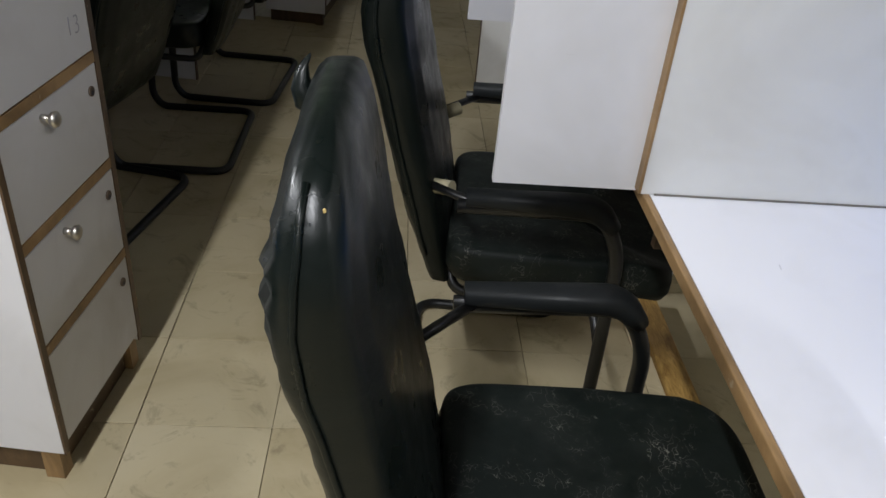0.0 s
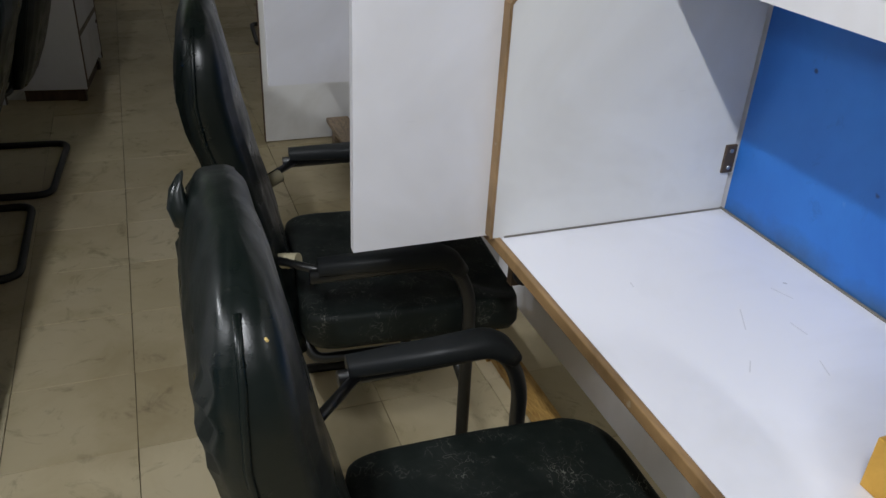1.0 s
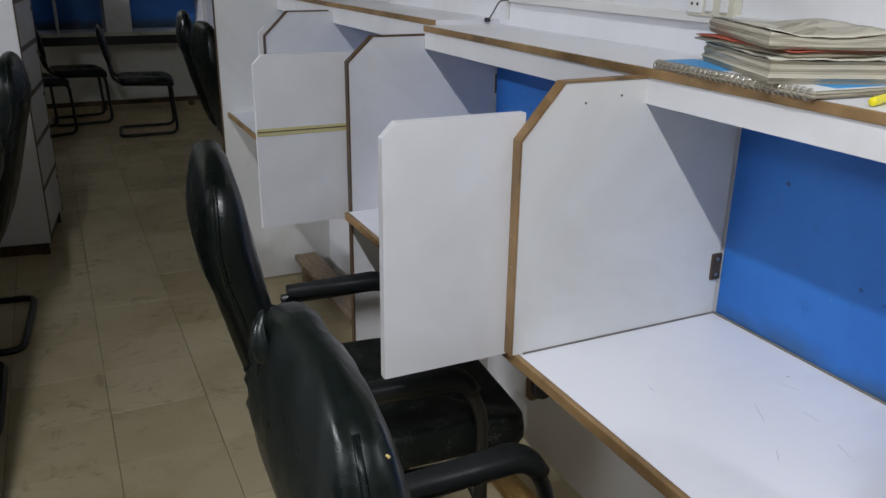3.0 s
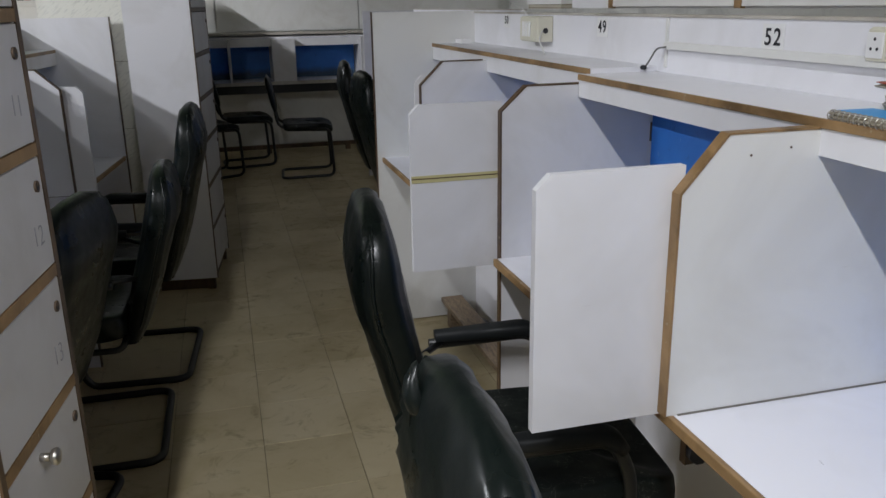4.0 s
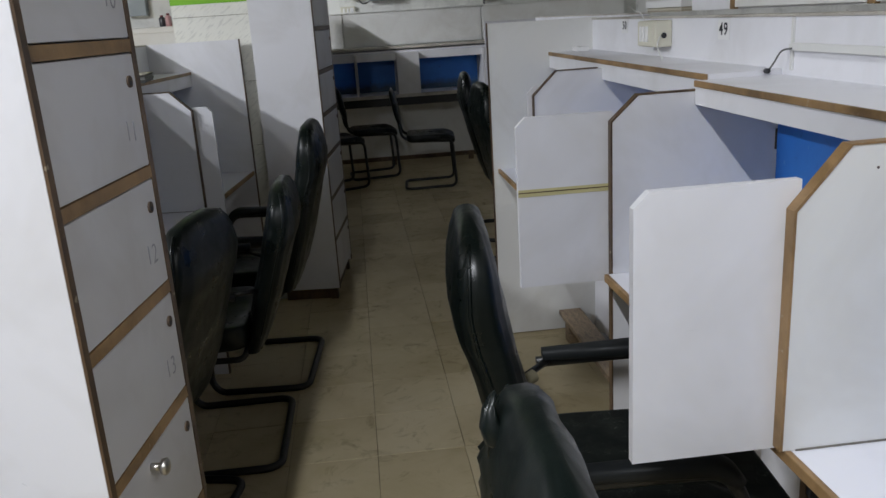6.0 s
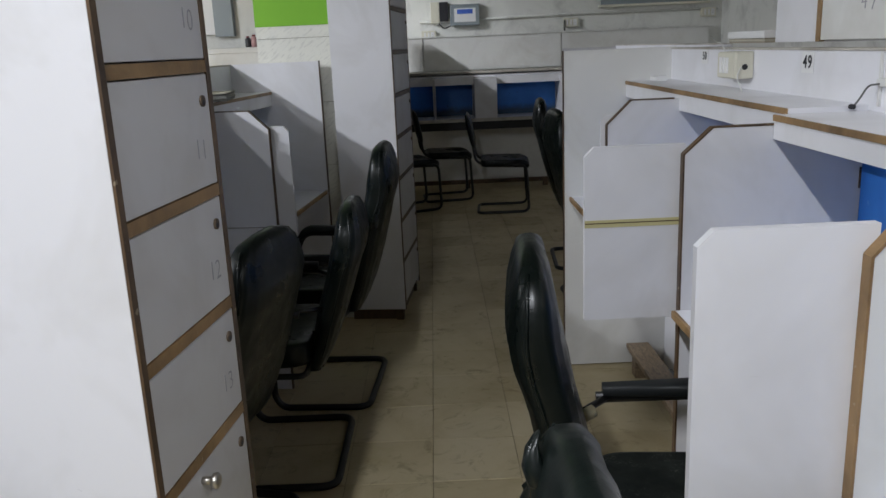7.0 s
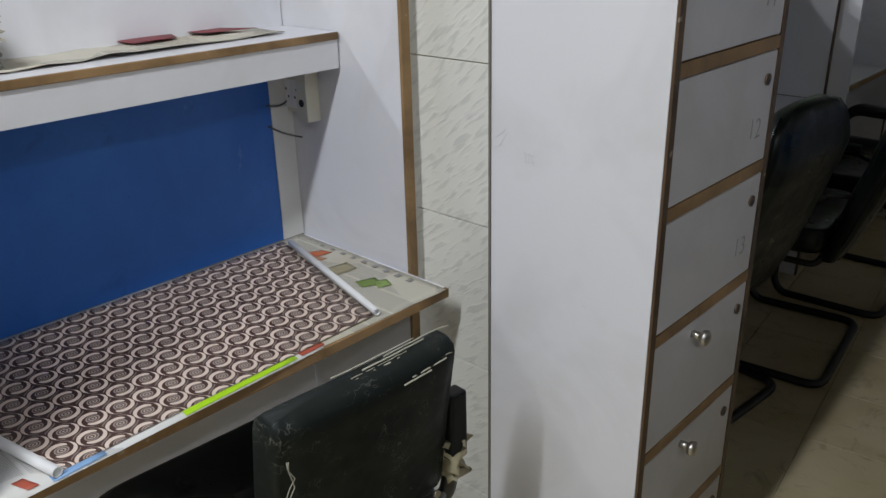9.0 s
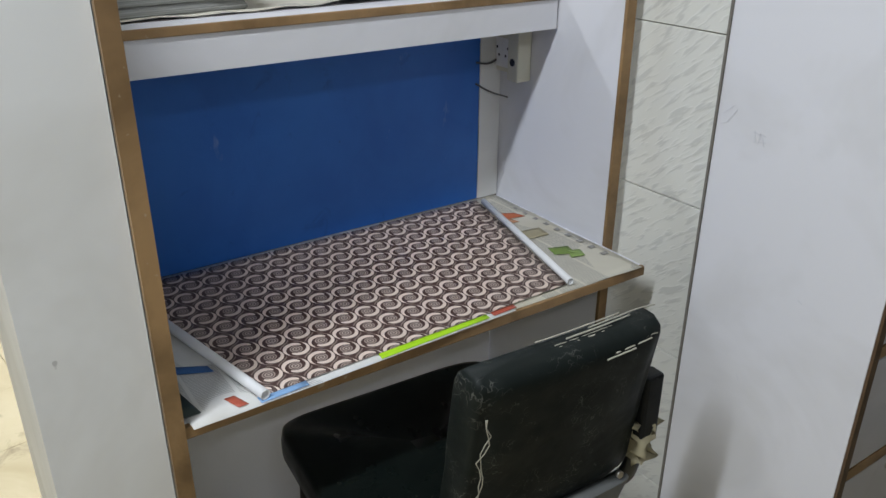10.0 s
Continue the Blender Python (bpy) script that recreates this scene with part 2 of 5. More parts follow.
def rounded(points, radius=0.05, steps=5, closed=False):
    """The points with their corners rounded."""
    pts = [Vector(p) for p in points]
    out, n = [], len(pts)
    for i, p in enumerate(pts):
        if not closed and i in (0, n - 1):
            out.append(p)
            continue
        a, b = pts[i - 1], pts[(i + 1) % n]
        da, db = (a - p), (b - p)
        k = min(radius, da.length * 0.48, db.length * 0.48)
        s, e = p + da.normalized() * k, p + db.normalized() * k
        for j in range(steps + 1):
            w = j / steps
            out.append((1 - w) ** 2 * s + 2 * w * (1 - w) * p + w * w * e)
    return out


def disc(c, axis, r, h, sides=14, bm=None):
    bm = bm or bmesh.new()
    c, axis = Vector(c), Vector(axis).normalized()
    return tube([c, c + axis * h], r, sides, bm=bm)


def loft(rows, bm=None, cap=True):
    """A smooth skin over closed rows of points."""
    bm = bm or bmesh.new()
    vs = [[bm.verts.new(p) for p in r] for r in rows]
    n = len(rows[0])
    fs = []
    for a, b in zip(vs, vs[1:]):
        for j in range(n):
            fs.append(bm.faces.new([a[j], a[(j + 1) % n], b[(j + 1) % n], b[j]]))
    if cap:
        fs += [bm.faces.new(vs[0][::-1]), bm.faces.new(vs[-1])]
    for f in fs:
        f.smooth = True
    bmesh.ops.recalc_face_normals(bm, faces=fs)
    return bm


def superellipse(a, b, n=24, e=4.0):
    out = []
    for k in range(n):
        w = 2 * math.pi * k / n
        c, s = math.cos(w), math.sin(w)
        out.append((a * math.copysign(abs(c) ** (2 / e), c), b * math.copysign(abs(s) ** (2 / e), s)))
    return out


def obj(name, bm, material, parent=None, label="", bevel=0.0):
    me = bpy.data.meshes.new(name)
    bm.to_mesh(me)
    bm.free()
    me.materials.append(material)
    ob = new(name, me)
    if parent is not None:
        ob.parent = parent
    if label:
        ob["label"] = label
    return ob


def part(name, bm, material, parent, label=""):
    return obj(name, bm, material, parent, label)


def thing(name, label, category, m=None, group="", kind=""):
    ob = new(name)
    ob.empty_display_size = 0.1
    if m is not None:
        ob.matrix_basis = m
    return tagged(ob, label, category, group, kind)


def text_part(name, body, size, m, material, parent, weight=0.0):
    """Letters of the built-in font as a flat mesh; m places them: x along the line, z out of the surface."""
    cu = bpy.data.curves.new(name, "FONT")
    cu.body, cu.size, cu.align_x, cu.align_y = body, size, "CENTER", "CENTER"
    cu.offset = weight
    cu.extrude = 0.0003
    tmp = bpy.data.objects.new("tmp", cu)
    scene.collection.objects.link(tmp)
    dg = bpy.context.evaluated_depsgraph_get()
    me = bpy.data.meshes.new_from_object(tmp.evaluated_get(dg))
    bpy.data.objects.remove(tmp)
    bpy.data.curves.remove(cu)
    me.materials.clear()
    me.materials.append(material)
    ob = new(name, me)
    ob.parent = parent
    ob.matrix_basis = m
    return ob


FACE_NEG_X = Matrix(((0, 0, -1, 0), (-1, 0, 0, 0), (0, 1, 0, 0), (0, 0, 0, 1)))   # letters on a face that looks to -x
FACE_POS_X = Matrix(((0, 0, 1, 0), (1, 0, 0, 0), (0, 1, 0, 0), (0, 0, 0, 1)))     # letters on a face that looks to +x


def at(x, y, z, face):
    return Matrix.Translation((x, y, z)) @ face


# ---- room shell ----
def shell(name, bm, material, label, m=None):
    ob = obj(name, bm, material)
    if m is not None:
        ob.matrix_basis = m
    return tagged(ob, label, name.split("_")[0], kind="structure")


floor = shell("floor", box(-4.2, 3.2, -2.6, 9.2, -0.12, -0.006), M_GROUT, "dirty cream tiled floor with dark joints")
shell("ceiling", box(-4.2, 3.2, -2.6, 9.2, 3.05, 3.15), M_CEIL, "plain painted ceiling out of view, coloured dark to cut bounced light")
shell("wall_north", box(-4.2, 3.2, 9.02, 9.2, 0, 3.05), M_PLASTER, "stained and peeling white plaster wall")
shell("wall_south", box(-4.2, 3.2, -2.6, -2.45, 0, 3.05), M_WALL_DIM, "plain grey wall out of view, coloured dark to cut bounced light")
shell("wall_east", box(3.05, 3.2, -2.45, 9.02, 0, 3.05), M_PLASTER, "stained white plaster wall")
shell("wall_west", box(-4.2, -4.05, -2.45, 9.02, 0, 3.05), M_WALL_DIM, "plain grey wall out of view, coloured dark to cut bounced light")

# tube lamps under the ceiling, all out of view
def tube_lamp(m, power, size=1.2):
    lamp = thing("tube_light", "unseen white fluorescent tube light under the ceiling", "light", m, "ceiling tubes")
    part("housing", box(-0.03, 0.03, -size / 2, size / 2, 0.03, 0.07, 0.006), M_STICKER, lamp)
    part("tube", tube([(0, -size / 2 + 0.02, 0), (0, size / 2 - 0.02, 0)], 0.014), M_LAMP, lamp)
    for e in (-1, 1):
        part("end_cap", box(-0.02, 0.02, e * size / 2 - 0.02, e * size / 2 + 0.02, -0.02, 0.031), M_PLATE, lamp)
    d = bpy.data.lights.new("tube_glow", "AREA")
    d.shape, d.size, d.size_y, d.energy, d.color = "RECTANGLE", 0.06, size, power, (0.93, 0.97, 1.0)
    ob = new("tube_glow", d)
    ob.matrix_basis = m @ pose(0, 0, -0.03)
    return lamp


# three follow shadow slopes; last two are added fill for far wall, left row
TUBES = [(-0.55, -0.45, 2.97, 66.0, 0), (-2.85, 0.7, 2.97, 34.0, 0), (-3.6, 2.2, 2.97, 165.0, 0), (-2.4, 6.6, 2.97, 170.0, 0), (1.65, -0.6, 2.97, 22.0, 0)]
for x, y, z, w, turn in TUBES:
    tube_lamp(pose(x, y, z, 0, 0, turn), w)


# ---- study carrels ----
def partition(parent, f, s, y, z0, zk, zt, depth, material, trim, chamfer=0.078, th=0.018, flap=None):
    """Upright board between two seats with a chamfered front top corner and edge banding. s: side to which the depth goes."""
    poly = [(f, z0), (f, zk), (f + s * chamfer, zt), (f + s * depth, zt), (f + s * depth, z0)]
    p = part("partition", prism(poly, y, y + th), material, parent)
    e, t = 0.004, 0.0015
    bm = bmesh.new()
    n = Vector((-s * (zt - zk), chamfer)).normalized() * e
    prism([(f, z0), (f, zk), (f - s * e, zk + e * 0.4), (f - s * e, z0)], y - t, y + th + t, bm=bm)
    prism([(f, zk), (f + s * chamfer, zt), (f + s * chamfer + n.x, zt + n.y), (f - s * e, zk + e * 0.4)], y - t, y + th + t, bm=bm)
    prism([(f + s * chamfer, zt), (f + s * depth * 0.52, zt), (f + s * depth * 0.52, zt + e), (f + s * chamfer + n.x, zt + n.y)], y - t, y + th + t, bm=bm)
    part("edge_banding", bm, trim, p, "brown wooden edge strip")
    return p


def wing(parent, x0, x1, y, z0, z1, side, material, taped=False):
    """The board screwed on a partition's far face that reaches out into the aisle; side: where its free edge is."""
    c = 0.022
    xs, xe = (x0, x1) if side < 0 else (x1, x0)
    d = c if side < 0 else -c
    poly = [(xs, z0), (xs, z1 - c), (xs + d, z1), (xe, z1), (xe, z0)]
    w = part("privacy_wing", prism(poly, y, y + 0.016), material, parent, "white board reaching out past the desk edge")
    if taped:
        zm = z0 + 0.57 * (z1 - z0)
        part("tape", box(xs + 0.0, xe, y - 0.0015, y - 0.0004, zm - 0.010, zm + 0.008), M_TAPE, w, "yellowed clear tape")
        part("joint", box(xs + 0.0, xe, y - 0.0022, y - 0.0016, zm - 0.001, zm + 0.0015), M_TRIM_DARK, w)
    return w


M_TAPE = mat("yellowed_tape", (0.55, 0.50, 0.26), 0.3)


def hinge(parent, x, y, z, w=0.022, h=0.05):
    b = part("hinge_plate", box(x - w / 2, x + w / 2, y - 0.004, y + 0.001, z - h / 2, z + h / 2, 0.0015), M_RUST, parent, "rusty steel hinge plate")
    for k in (-0.3, 0.3):
        part("screw", disc((x, y - 0.004, z + k * h), (0, -1, 0), 0.0035, 0.0018, 8), M_STEEL, b)


def desk_run(name, label, m, f, s, ys, zd, depth, shelf_f, zf0, zf1, zs, group="carrel runs", blue=None, zb=0.0):
    """A run of desks: worktop, front strip, back board, blue pin boards, shelf with fascia. ys: y of the partitions."""
    t = thing(name, label, "study desk", m, group)
    y0, y1 = ys[0], ys[-1]
    back = f + s * depth
    part("worktop", box(f + s * 0.005, back - s * 0.001, y0, y1, zd - 0.02, zd), M_TOP, t, "scuffed white laminate worktop")
    part("front_strip", box(f - s * 0.006, f + s * 0.0045, y0, y1, zd - 0.0185, zd + 0.001, 0.002), M_TRIM, t, "brown wooden edge strip")
    part("back_board", box(back, back + s * 0.018, y0, y1, zb, 1.375), M_TOP, t)
    part("ledge", box(back - s * 0.003, back + s * 0.03, y0, y1, 1.3755, 1.382), M_LEDGE, t, "worn grimy top edge")
    part("joint_line", box(back - s * 0.0095, back - s * 0.0065, y0 + 0.02, y1 - 0.001, zd + 0.0003, zd + 0.0035), M_GRIME, t, "grimy joint along the back panel")
    for a in ys[1:-1]:
        part("joint_line", box(f + s * 0.01, back - s * 0.01, a - 0.0022, a - 0.0003, zd + 0.0004, zd + 0.0028), M_GRIME, t, "grimy joint under the partition")
    for a, b in zip(ys, ys[1:]):
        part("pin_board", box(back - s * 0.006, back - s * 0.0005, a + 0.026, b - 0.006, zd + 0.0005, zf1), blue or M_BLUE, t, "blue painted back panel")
    sh = part("shelf", box(f + s * shelf_f + s * 0.0065, back - s * 0.001, y0, y1, zs - 0.014, zs - 0.0005), M_TOP, t, "white laminate shelf")
    part("fascia", box(f + s * shelf_f + s * 0.004, f + s * shelf_f + s * 0.018, y0 + 0.001, y1 - 0.001, zf0, zs - 0.015), M_WHITE, sh)
    part("shelf_strip", box(f + s * shelf_f, f + s * shelf_f + s * 0.006, y0, y1, zs - 0.0145, zs, 0.0015), M_TRIM, sh, "worn brown edge strip")
    return t


# right row, first run: from beside the camera to the second partition
R1 = desk_run("carrel_desk", "white laminate study carrel desk with blue back panel and shelf", None, 0.568, 1, (0.548, 1.32, 2.183), 0.785, 0.430, 0.213, 1.188, 1.224, 1.244, zb=0.125)
partition(R1, 0.558, 1, 0.548, 0.786, 1.144, 1.228, 0.43, M_CREAM, M_TRIM, 0.072)
partition(R1, 0.558, 1, 1.320, 0.786, 1.144, 1.228, 0.43, M_CREAM, M_TRIM, 0.072)
wing(R1, 0.341, 0.575, 1.3405, 0.781, 1.184, -1, M_WHITE)
for yy in (0.55, 1.322):
    part("support_rail", box(0.60, 0.990, yy, yy + 0.016, 0.690, 0.757), M_TRIM_DARK, R1)
    part("bracket", disc((0.62, yy - 0.0005, 0.715), (0, -1, 0), 0.02, 0.012, 12), M_INK, R1)
for x, z in ((0.668, 1.196), (0.735, 1.204)):
    part("screw", disc((x, 1.3198, z), (0, -1, 0), 0.0018, 0.0010, 10), M_RUST, R1)
hinge(R1, 0.980, 1.320, 0.880)
hinge(R1, 0.975, 1.320, 1.150, 0.03, 0.012)
# second run: two seats up to the tall end panel
R2 = desk_run("carrel_desk", "white laminate study carrel desk with shelf, ending at a tall panel", None, 0.582, 1, (2.184, 3.0, 3.742), 0.776, 0.420, 0.228, 1.190, 1.234, 1.256)
partition(R2, 0.584, 1, 2.184, 0.0, 1.160, 1.219, 0.42, M_WHITE, M_TRIM_DARK, 0.064)
wing(R2, 0.357, 0.592, 2.2045, 0.763, 1.184, -1, M_WHITE, True)
partition(R2, 0.580, 1, 3.000, 0.777, 1.152, 1.228, 0.42, M_WHITE, M_TRIM_DARK)
wing(R2, 0.562, 0.60, 3.0205, 0.757, 1.182, -1, M_WHITE)
hinge(R2, 1.0, 2.184, 1.09, 0.02, 0.05)
e = part("end_panel", box(0.556, 1.02, 3.742, 3.762, 0.006, 1.386), M_CREAM, R2, "tall white end panel with dark edges")
part("edge_banding", box(0.552, 0.5555, 3.741, 3.763, 0.006, 1.388), M_TRIM_DARK, e)

# left row in its own turned frame
L1 = desk_run("carrel_desk", "white laminate study carrel desk with blue back panel, wrapped in newspaper", LEFT, -0.452, -1, (-0.852, 0.036), 0.716, 0.462, 0.279, 1.119, 1.168, 1.190, blue=M_NAVY)
for yy in (0.040,):
    p = part("side_panel", box(-0.563, -0.935, yy, yy + 0.018, 0.0, 2.0), M_WHITE, L1, "tall white side panel")
    part("edge_banding", box(-0.555, -0.5625, yy - 0.002, yy + 0.02, 0.0, 2.0), M_TRIM, p)
p = part("side_panel", box(-0.452, -0.935, -0.872, -0.8525, 0.0, 1.40), M_CREAM, L1, "tall white side panel")
part("edge_banding", box(-0.442, -0.4515, -0.874, -0.851, 0.0, 1.402), M_TRIM, p, "chipped brown edge strip")
part("column_board", box(-0.457, -0.935, -1.015, -0.8745, 0.0, 1.40), M_CREAM, L1, "white boxed-in end of the desk row")

L2 = desk_run("carrel_desk", "white laminate study carrel desk row with shelf", LEFT, -0.478, -1, (0.42, 1.28, 2.15, 3.03), 0.725, 0.45, 0.245, 1.17, 1.215, 1.24)
for yy in (0.42, 1.28, 2.15):
    partition(L2, -0.472, -1, yy, 0.0, 1.13, 1.205, 0.45, M_WHITE, M_TRIM_DARK)
    wing(L2, -0.475, -0.395, yy + 0.02, 0.70, 1.14, 1, M_WHITE)
e = part("end_panel", box(-0.470, -0.94, 3.03, 3.048, 0.0, 1.382), M_WHITE, L2, "tall white end panel")
part("edge_banding", box(-0.466, -0.4695, 3.029, 3.049, 0.0, 1.384), M_TRIM_DARK, e)


# pilasters with embossed wall tiles
def pilaster(name, x0, x1, y0, y1, joints, green=None):
    p = shell(name, box(x0 + 0.006, x1 - 0.006, y0 + 0.006, y1, 0, 3.05), M_GROUT, "column clad in embossed white wall tiles", LEFT)
    zs = [0.0] + joints + [3.05]
    for a, b in zip(zs, zs[1:]):
        part("wall_tile", box(x0, x1, y0, y0 + 0.008, a + 0.001, b - 0.001, 0.001), M_WTILE, p)
        part("wall_tile", box(x1 - 0.0055, x1 + 0.002, y0 + 0.0085, y1, a + 0.001, b - 0.001, 0.001), M_WTILE, p)
    if green:
        part("green_band", box(x0, x1, y0 - 0.003, y0 - 0.0005, green, 3.05), M_GREEN, p, "lime green painted band")


pilaster("column_1", -0.66, -0.318, 0.09, 0.395, [0.20, 0.523, 0.842, 1.153, 1.485, 1.81, 2.135, 2.46, 2.785])
pilaster("column_2", -0.80, -0.395, 3.10, 3.45, [0.2, 0.525, 0.85, 1.175, 1.5, 1.825, 2.15], 1.56)


# ---- lockers ----
def locker(m, label, rows, width, depth, zb, knobs=(), digits=(), zt=2.12, rail=None):
    t = thing("locker", label, "locker", m, "locker towers")
    part("side_panel", box(0.0, -depth, 0.0, 0.016, zb, zt, 0.001), M_WHITE, t, "scuffed white side panel")
    part("side_panel", box(0.0, -depth, width - 0.016, width, zb, zt, 0.001), M_WHITE, t)
    part("back_panel", box(-depth + 0.008, -depth + 0.012, 0.017, width - 0.017, zb, zt), M_WHITE, t)
    part("top_panel", box(0.0, -depth, 0.0165, width - 0.0165, zt - 0.016, zt), M_WHITE, t)
    part("plinth", box(-0.03, -depth + 0.02, 0.02, width - 0.02, 0.0, zb), M_TRIM_DARK, t)
    for e in (0.0, width - 0.016):
        part("edge_banding", box(0.0005, 0.005, e, e + 0.016, zb, zt), M_TRIM_DARK, t)
    for e in (0.0, width - 0.04):
        part("foot", box(-0.012, -0.05, e + 0.003, e + 0.037, 0.0, zb + 0.004), rail or M_TRIM, t)
    for i, (a, b) in enumerate(zip(rows, rows[1:])):
        part("rail", box(-0.006, 0.0045, 0.017, width - 0.017, b - 0.011, b + 0.010), rail or M_TRIM, t, "brown wooden rail")
        za, zc = a + 0.0125, b - 0.0135
        dr = part("door", box(-0.012, 0.004, 0.0185, width - 0.0185, za, zc, 0.0015), M_GREY, t)
        part("lock", disc((0.0035, width - 0.05, zc - 0.045), (1, 0, 0), 0.010, 0.004), M_RUST, dr, "small round tarnished lock")
        part("keyhole", disc((0.0065, width - 0.05, zc - 0.048), (1, 0, 0), 0.0045, 0.0016, 10), M_INK, dr)
        if i in knobs:
            kb = disc((0.0035, width * 0.395, zc - 0.024), (1, 0, 0), 0.007, 0.016)
            rows_k = []
            for q, r in ((0.017, 0.008), (0.019, 0.013), (0.026, 0.015), (0.030, 0.011), (0.031, 0.003)):
                rows_k.append([(0.0035 + q, width * 0.395 + r * math.cos(w), zc - 0.024 + r * math.sin(w)) for w in [2 * math.pi * k / 14 for k in range(14)]])
            loft(rows_k, kb)
            part("knob", kb, M_STEEL, dr, "brass-tinted steel knob")
        if i in dict(digits):
            for k, ch in enumerate(dict(digits)[i]):
                text_part("digit", ch, 0.05, at(0.0047, width * 0.80 + 0.026 * k - 0.013, (za + zc) / 2 - 0.03 - 0.003 * k, FACE_POS_X), M_PENCIL, dr, -0.0008)
    return t


def scuff(parent, v, z, ln, rot, wide=0.0012):
    """A short rubbed stroke on the panel that faces the near end of the row."""
    s = part("scuff", box(-ln / 2, ln / 2, -0.0004, 0.0, -wide / 2, wide / 2), M_SCUFF, parent)
    s.matrix_basis = pose(v, -0.0003, z, 0, rot, 0)


M_SCUFF = mat("faint_grey_scuff", (0.64, 0.64, 0.67), 0.7)
ROWS_L = [0.085, 0.325, 0.543, 0.768, 0.981, 1.194, 1.410, 1.624, 1.84, 2.055]
tower = locker(LEFT @ pose(0.009, 0, 0), "tower of small white lockers with brown rails, numbered in pen", ROWS_L, 0.378, 0.318, 0.075, (1, 2), [(3, "13"), (4, "12"), (5, "11"), (6, "10")])
for v, z, ln, rot in ((-0.298, 1.062, 0.026, -40), (-0.292, 1.052, 0.03, -55), (-0.302, 1.040, 0.018, -25), (-0.245, 1.030, 0.020, 80), (-0.238, 1.030, 0.018, 95), (-0.231, 1.028, 0.018, 70), (-0.238, 1.036, 0.024, 5), (-0.236, 1.024, 0.022, -8), (-0.12, 0.80, 0.008, 30), (-0.20, 0.62, 0.012, 60)):
    scuff(tower, v, z, ln, rot)
part("joint_line", box(-0.3225, -0.3185, -0.002, 0.09, 0.075, 2.12), M_GRIME, tower, "grimy joint against the column")
locker(LEFT @ pose(-0.10, 3.055, 0), "tower of small white lockers in the dim aisle", ROWS_L, 0.56, 0.31, 0.06, rail=M_TRIM_DARK)


# ---- chairs ----
def cushion(pts_fn, rows, n=28):
    return loft([pts_fn(k / (rows - 1)) for k in range(rows)])


BACK = ((0.40, -0.250, -0.190), (0.49, -0.288, -0.206), (0.64, -0.333, -0.236), (0.77, -0.366, -0.268), (0.82, -0.378, -0.277), (0.87, -0.396, -0.287), (0.93, -0.405, -0.299), (0.985, -0.399, -0.309), (1.03, -0.391, -0.318), (1.065, -0.380, -0.328), (1.08, -0.366, -0.344))


def back_at(z, top):
    """Rear and front x of the padded back at height z, for a back that ends at top."""
    z = 0.40 + (z - 0.40) * 0.68 / (top - 0.40)
    for (z0, r0, f0), (z1, r1, f1) in zip(BACK, BACK[1:]):
        if z <= z1:
            q = (z - z0) / (z1 - z0)
            return r0 + (r1 - r0) * q, f0 + (f1 - f0) * q
    return BACK[-1][1:]


def half_width(q, w):
    crown = math.sqrt(max(0.0, 1 - max(0.0, (q - 0.80) / 0.20) ** 2.6))
    return w / 2 * (0.86 + 0.14 * math.sin(math.pi * min(1, q * 0.85 + 0.12))) * (0.34 + 0.66 * crown)


def backrest(w, top, folds=0.0):
    """Padded back: rounded sections from below the seat up to the crown, with slack folds in the cover."""
    rows, out = 40, []
    for k in range(rows + 1):
        q = k / rows
        z = 0.40 + (top - 0.40) * q
        rear, front = back_at(z, top)
        mid, th, hw = (rear + front) / 2, (front - rear) / 2, half_width(q, w)
        pts = []
        for a, b in superellipse(1, 1, 44, 3.4):
            seam = 0.12 * math.exp(-((abs(b) - 0.86) / 0.035) ** 2)
            fold = folds * math.exp(-((z - 0.95) / 0.05) ** 2) * math.exp(-((abs(b) - 0.95) / 0.28) ** 2)
            rip = fold * (0.006 + 0.007 * math.sin(z * 190 + b * 6)) * min(1.0, max(0.0, (-0.42 - a) / 0.25))
            wob = 0.003 * noise.noise((b * 4, z * 11, a * 2 + w)) + 0.002 * noise.noise((b * 11, z * 26, a * 4))
            pts.append((mid + a * th * (1 - seam) - rip + wob, b * hw + wob, z))
        out.append(pts)
    return loft(out)


def seat_pad(x0=-0.215, x1=0.250, w=0.46, z=0.505, th=0.085):
    rows, d, c = [], (x1 - x0) / 2, (x1 + x0) / 2
    for q, k in ((-1.0, 0.90), (-0.8, 0.965), (-0.35, 1.0), (0.25, 1.0), (0.62, 0.99), (0.84, 0.985), (0.96, 0.965), (1.0, 0.925), (1.0, 0.78), (0.98, 0.45), (0.97, 0.18)):
        r = []
        for a, b in superellipse(d, w / 2, 48, 9.0):
            front = max(0.0, a / d)
            b2 = b * (1 - 0.10 * front ** 3)
            drop = -0.028 * max(0, a / d - 0.5) ** 2 * 4
            r.append((c + a * k, b2 * k, z - th / 2 + q * th / 2 + drop + 0.0025 * noise.noise((a * 9, b * 9, q))))
        rows.append(r)
    return loft(rows)


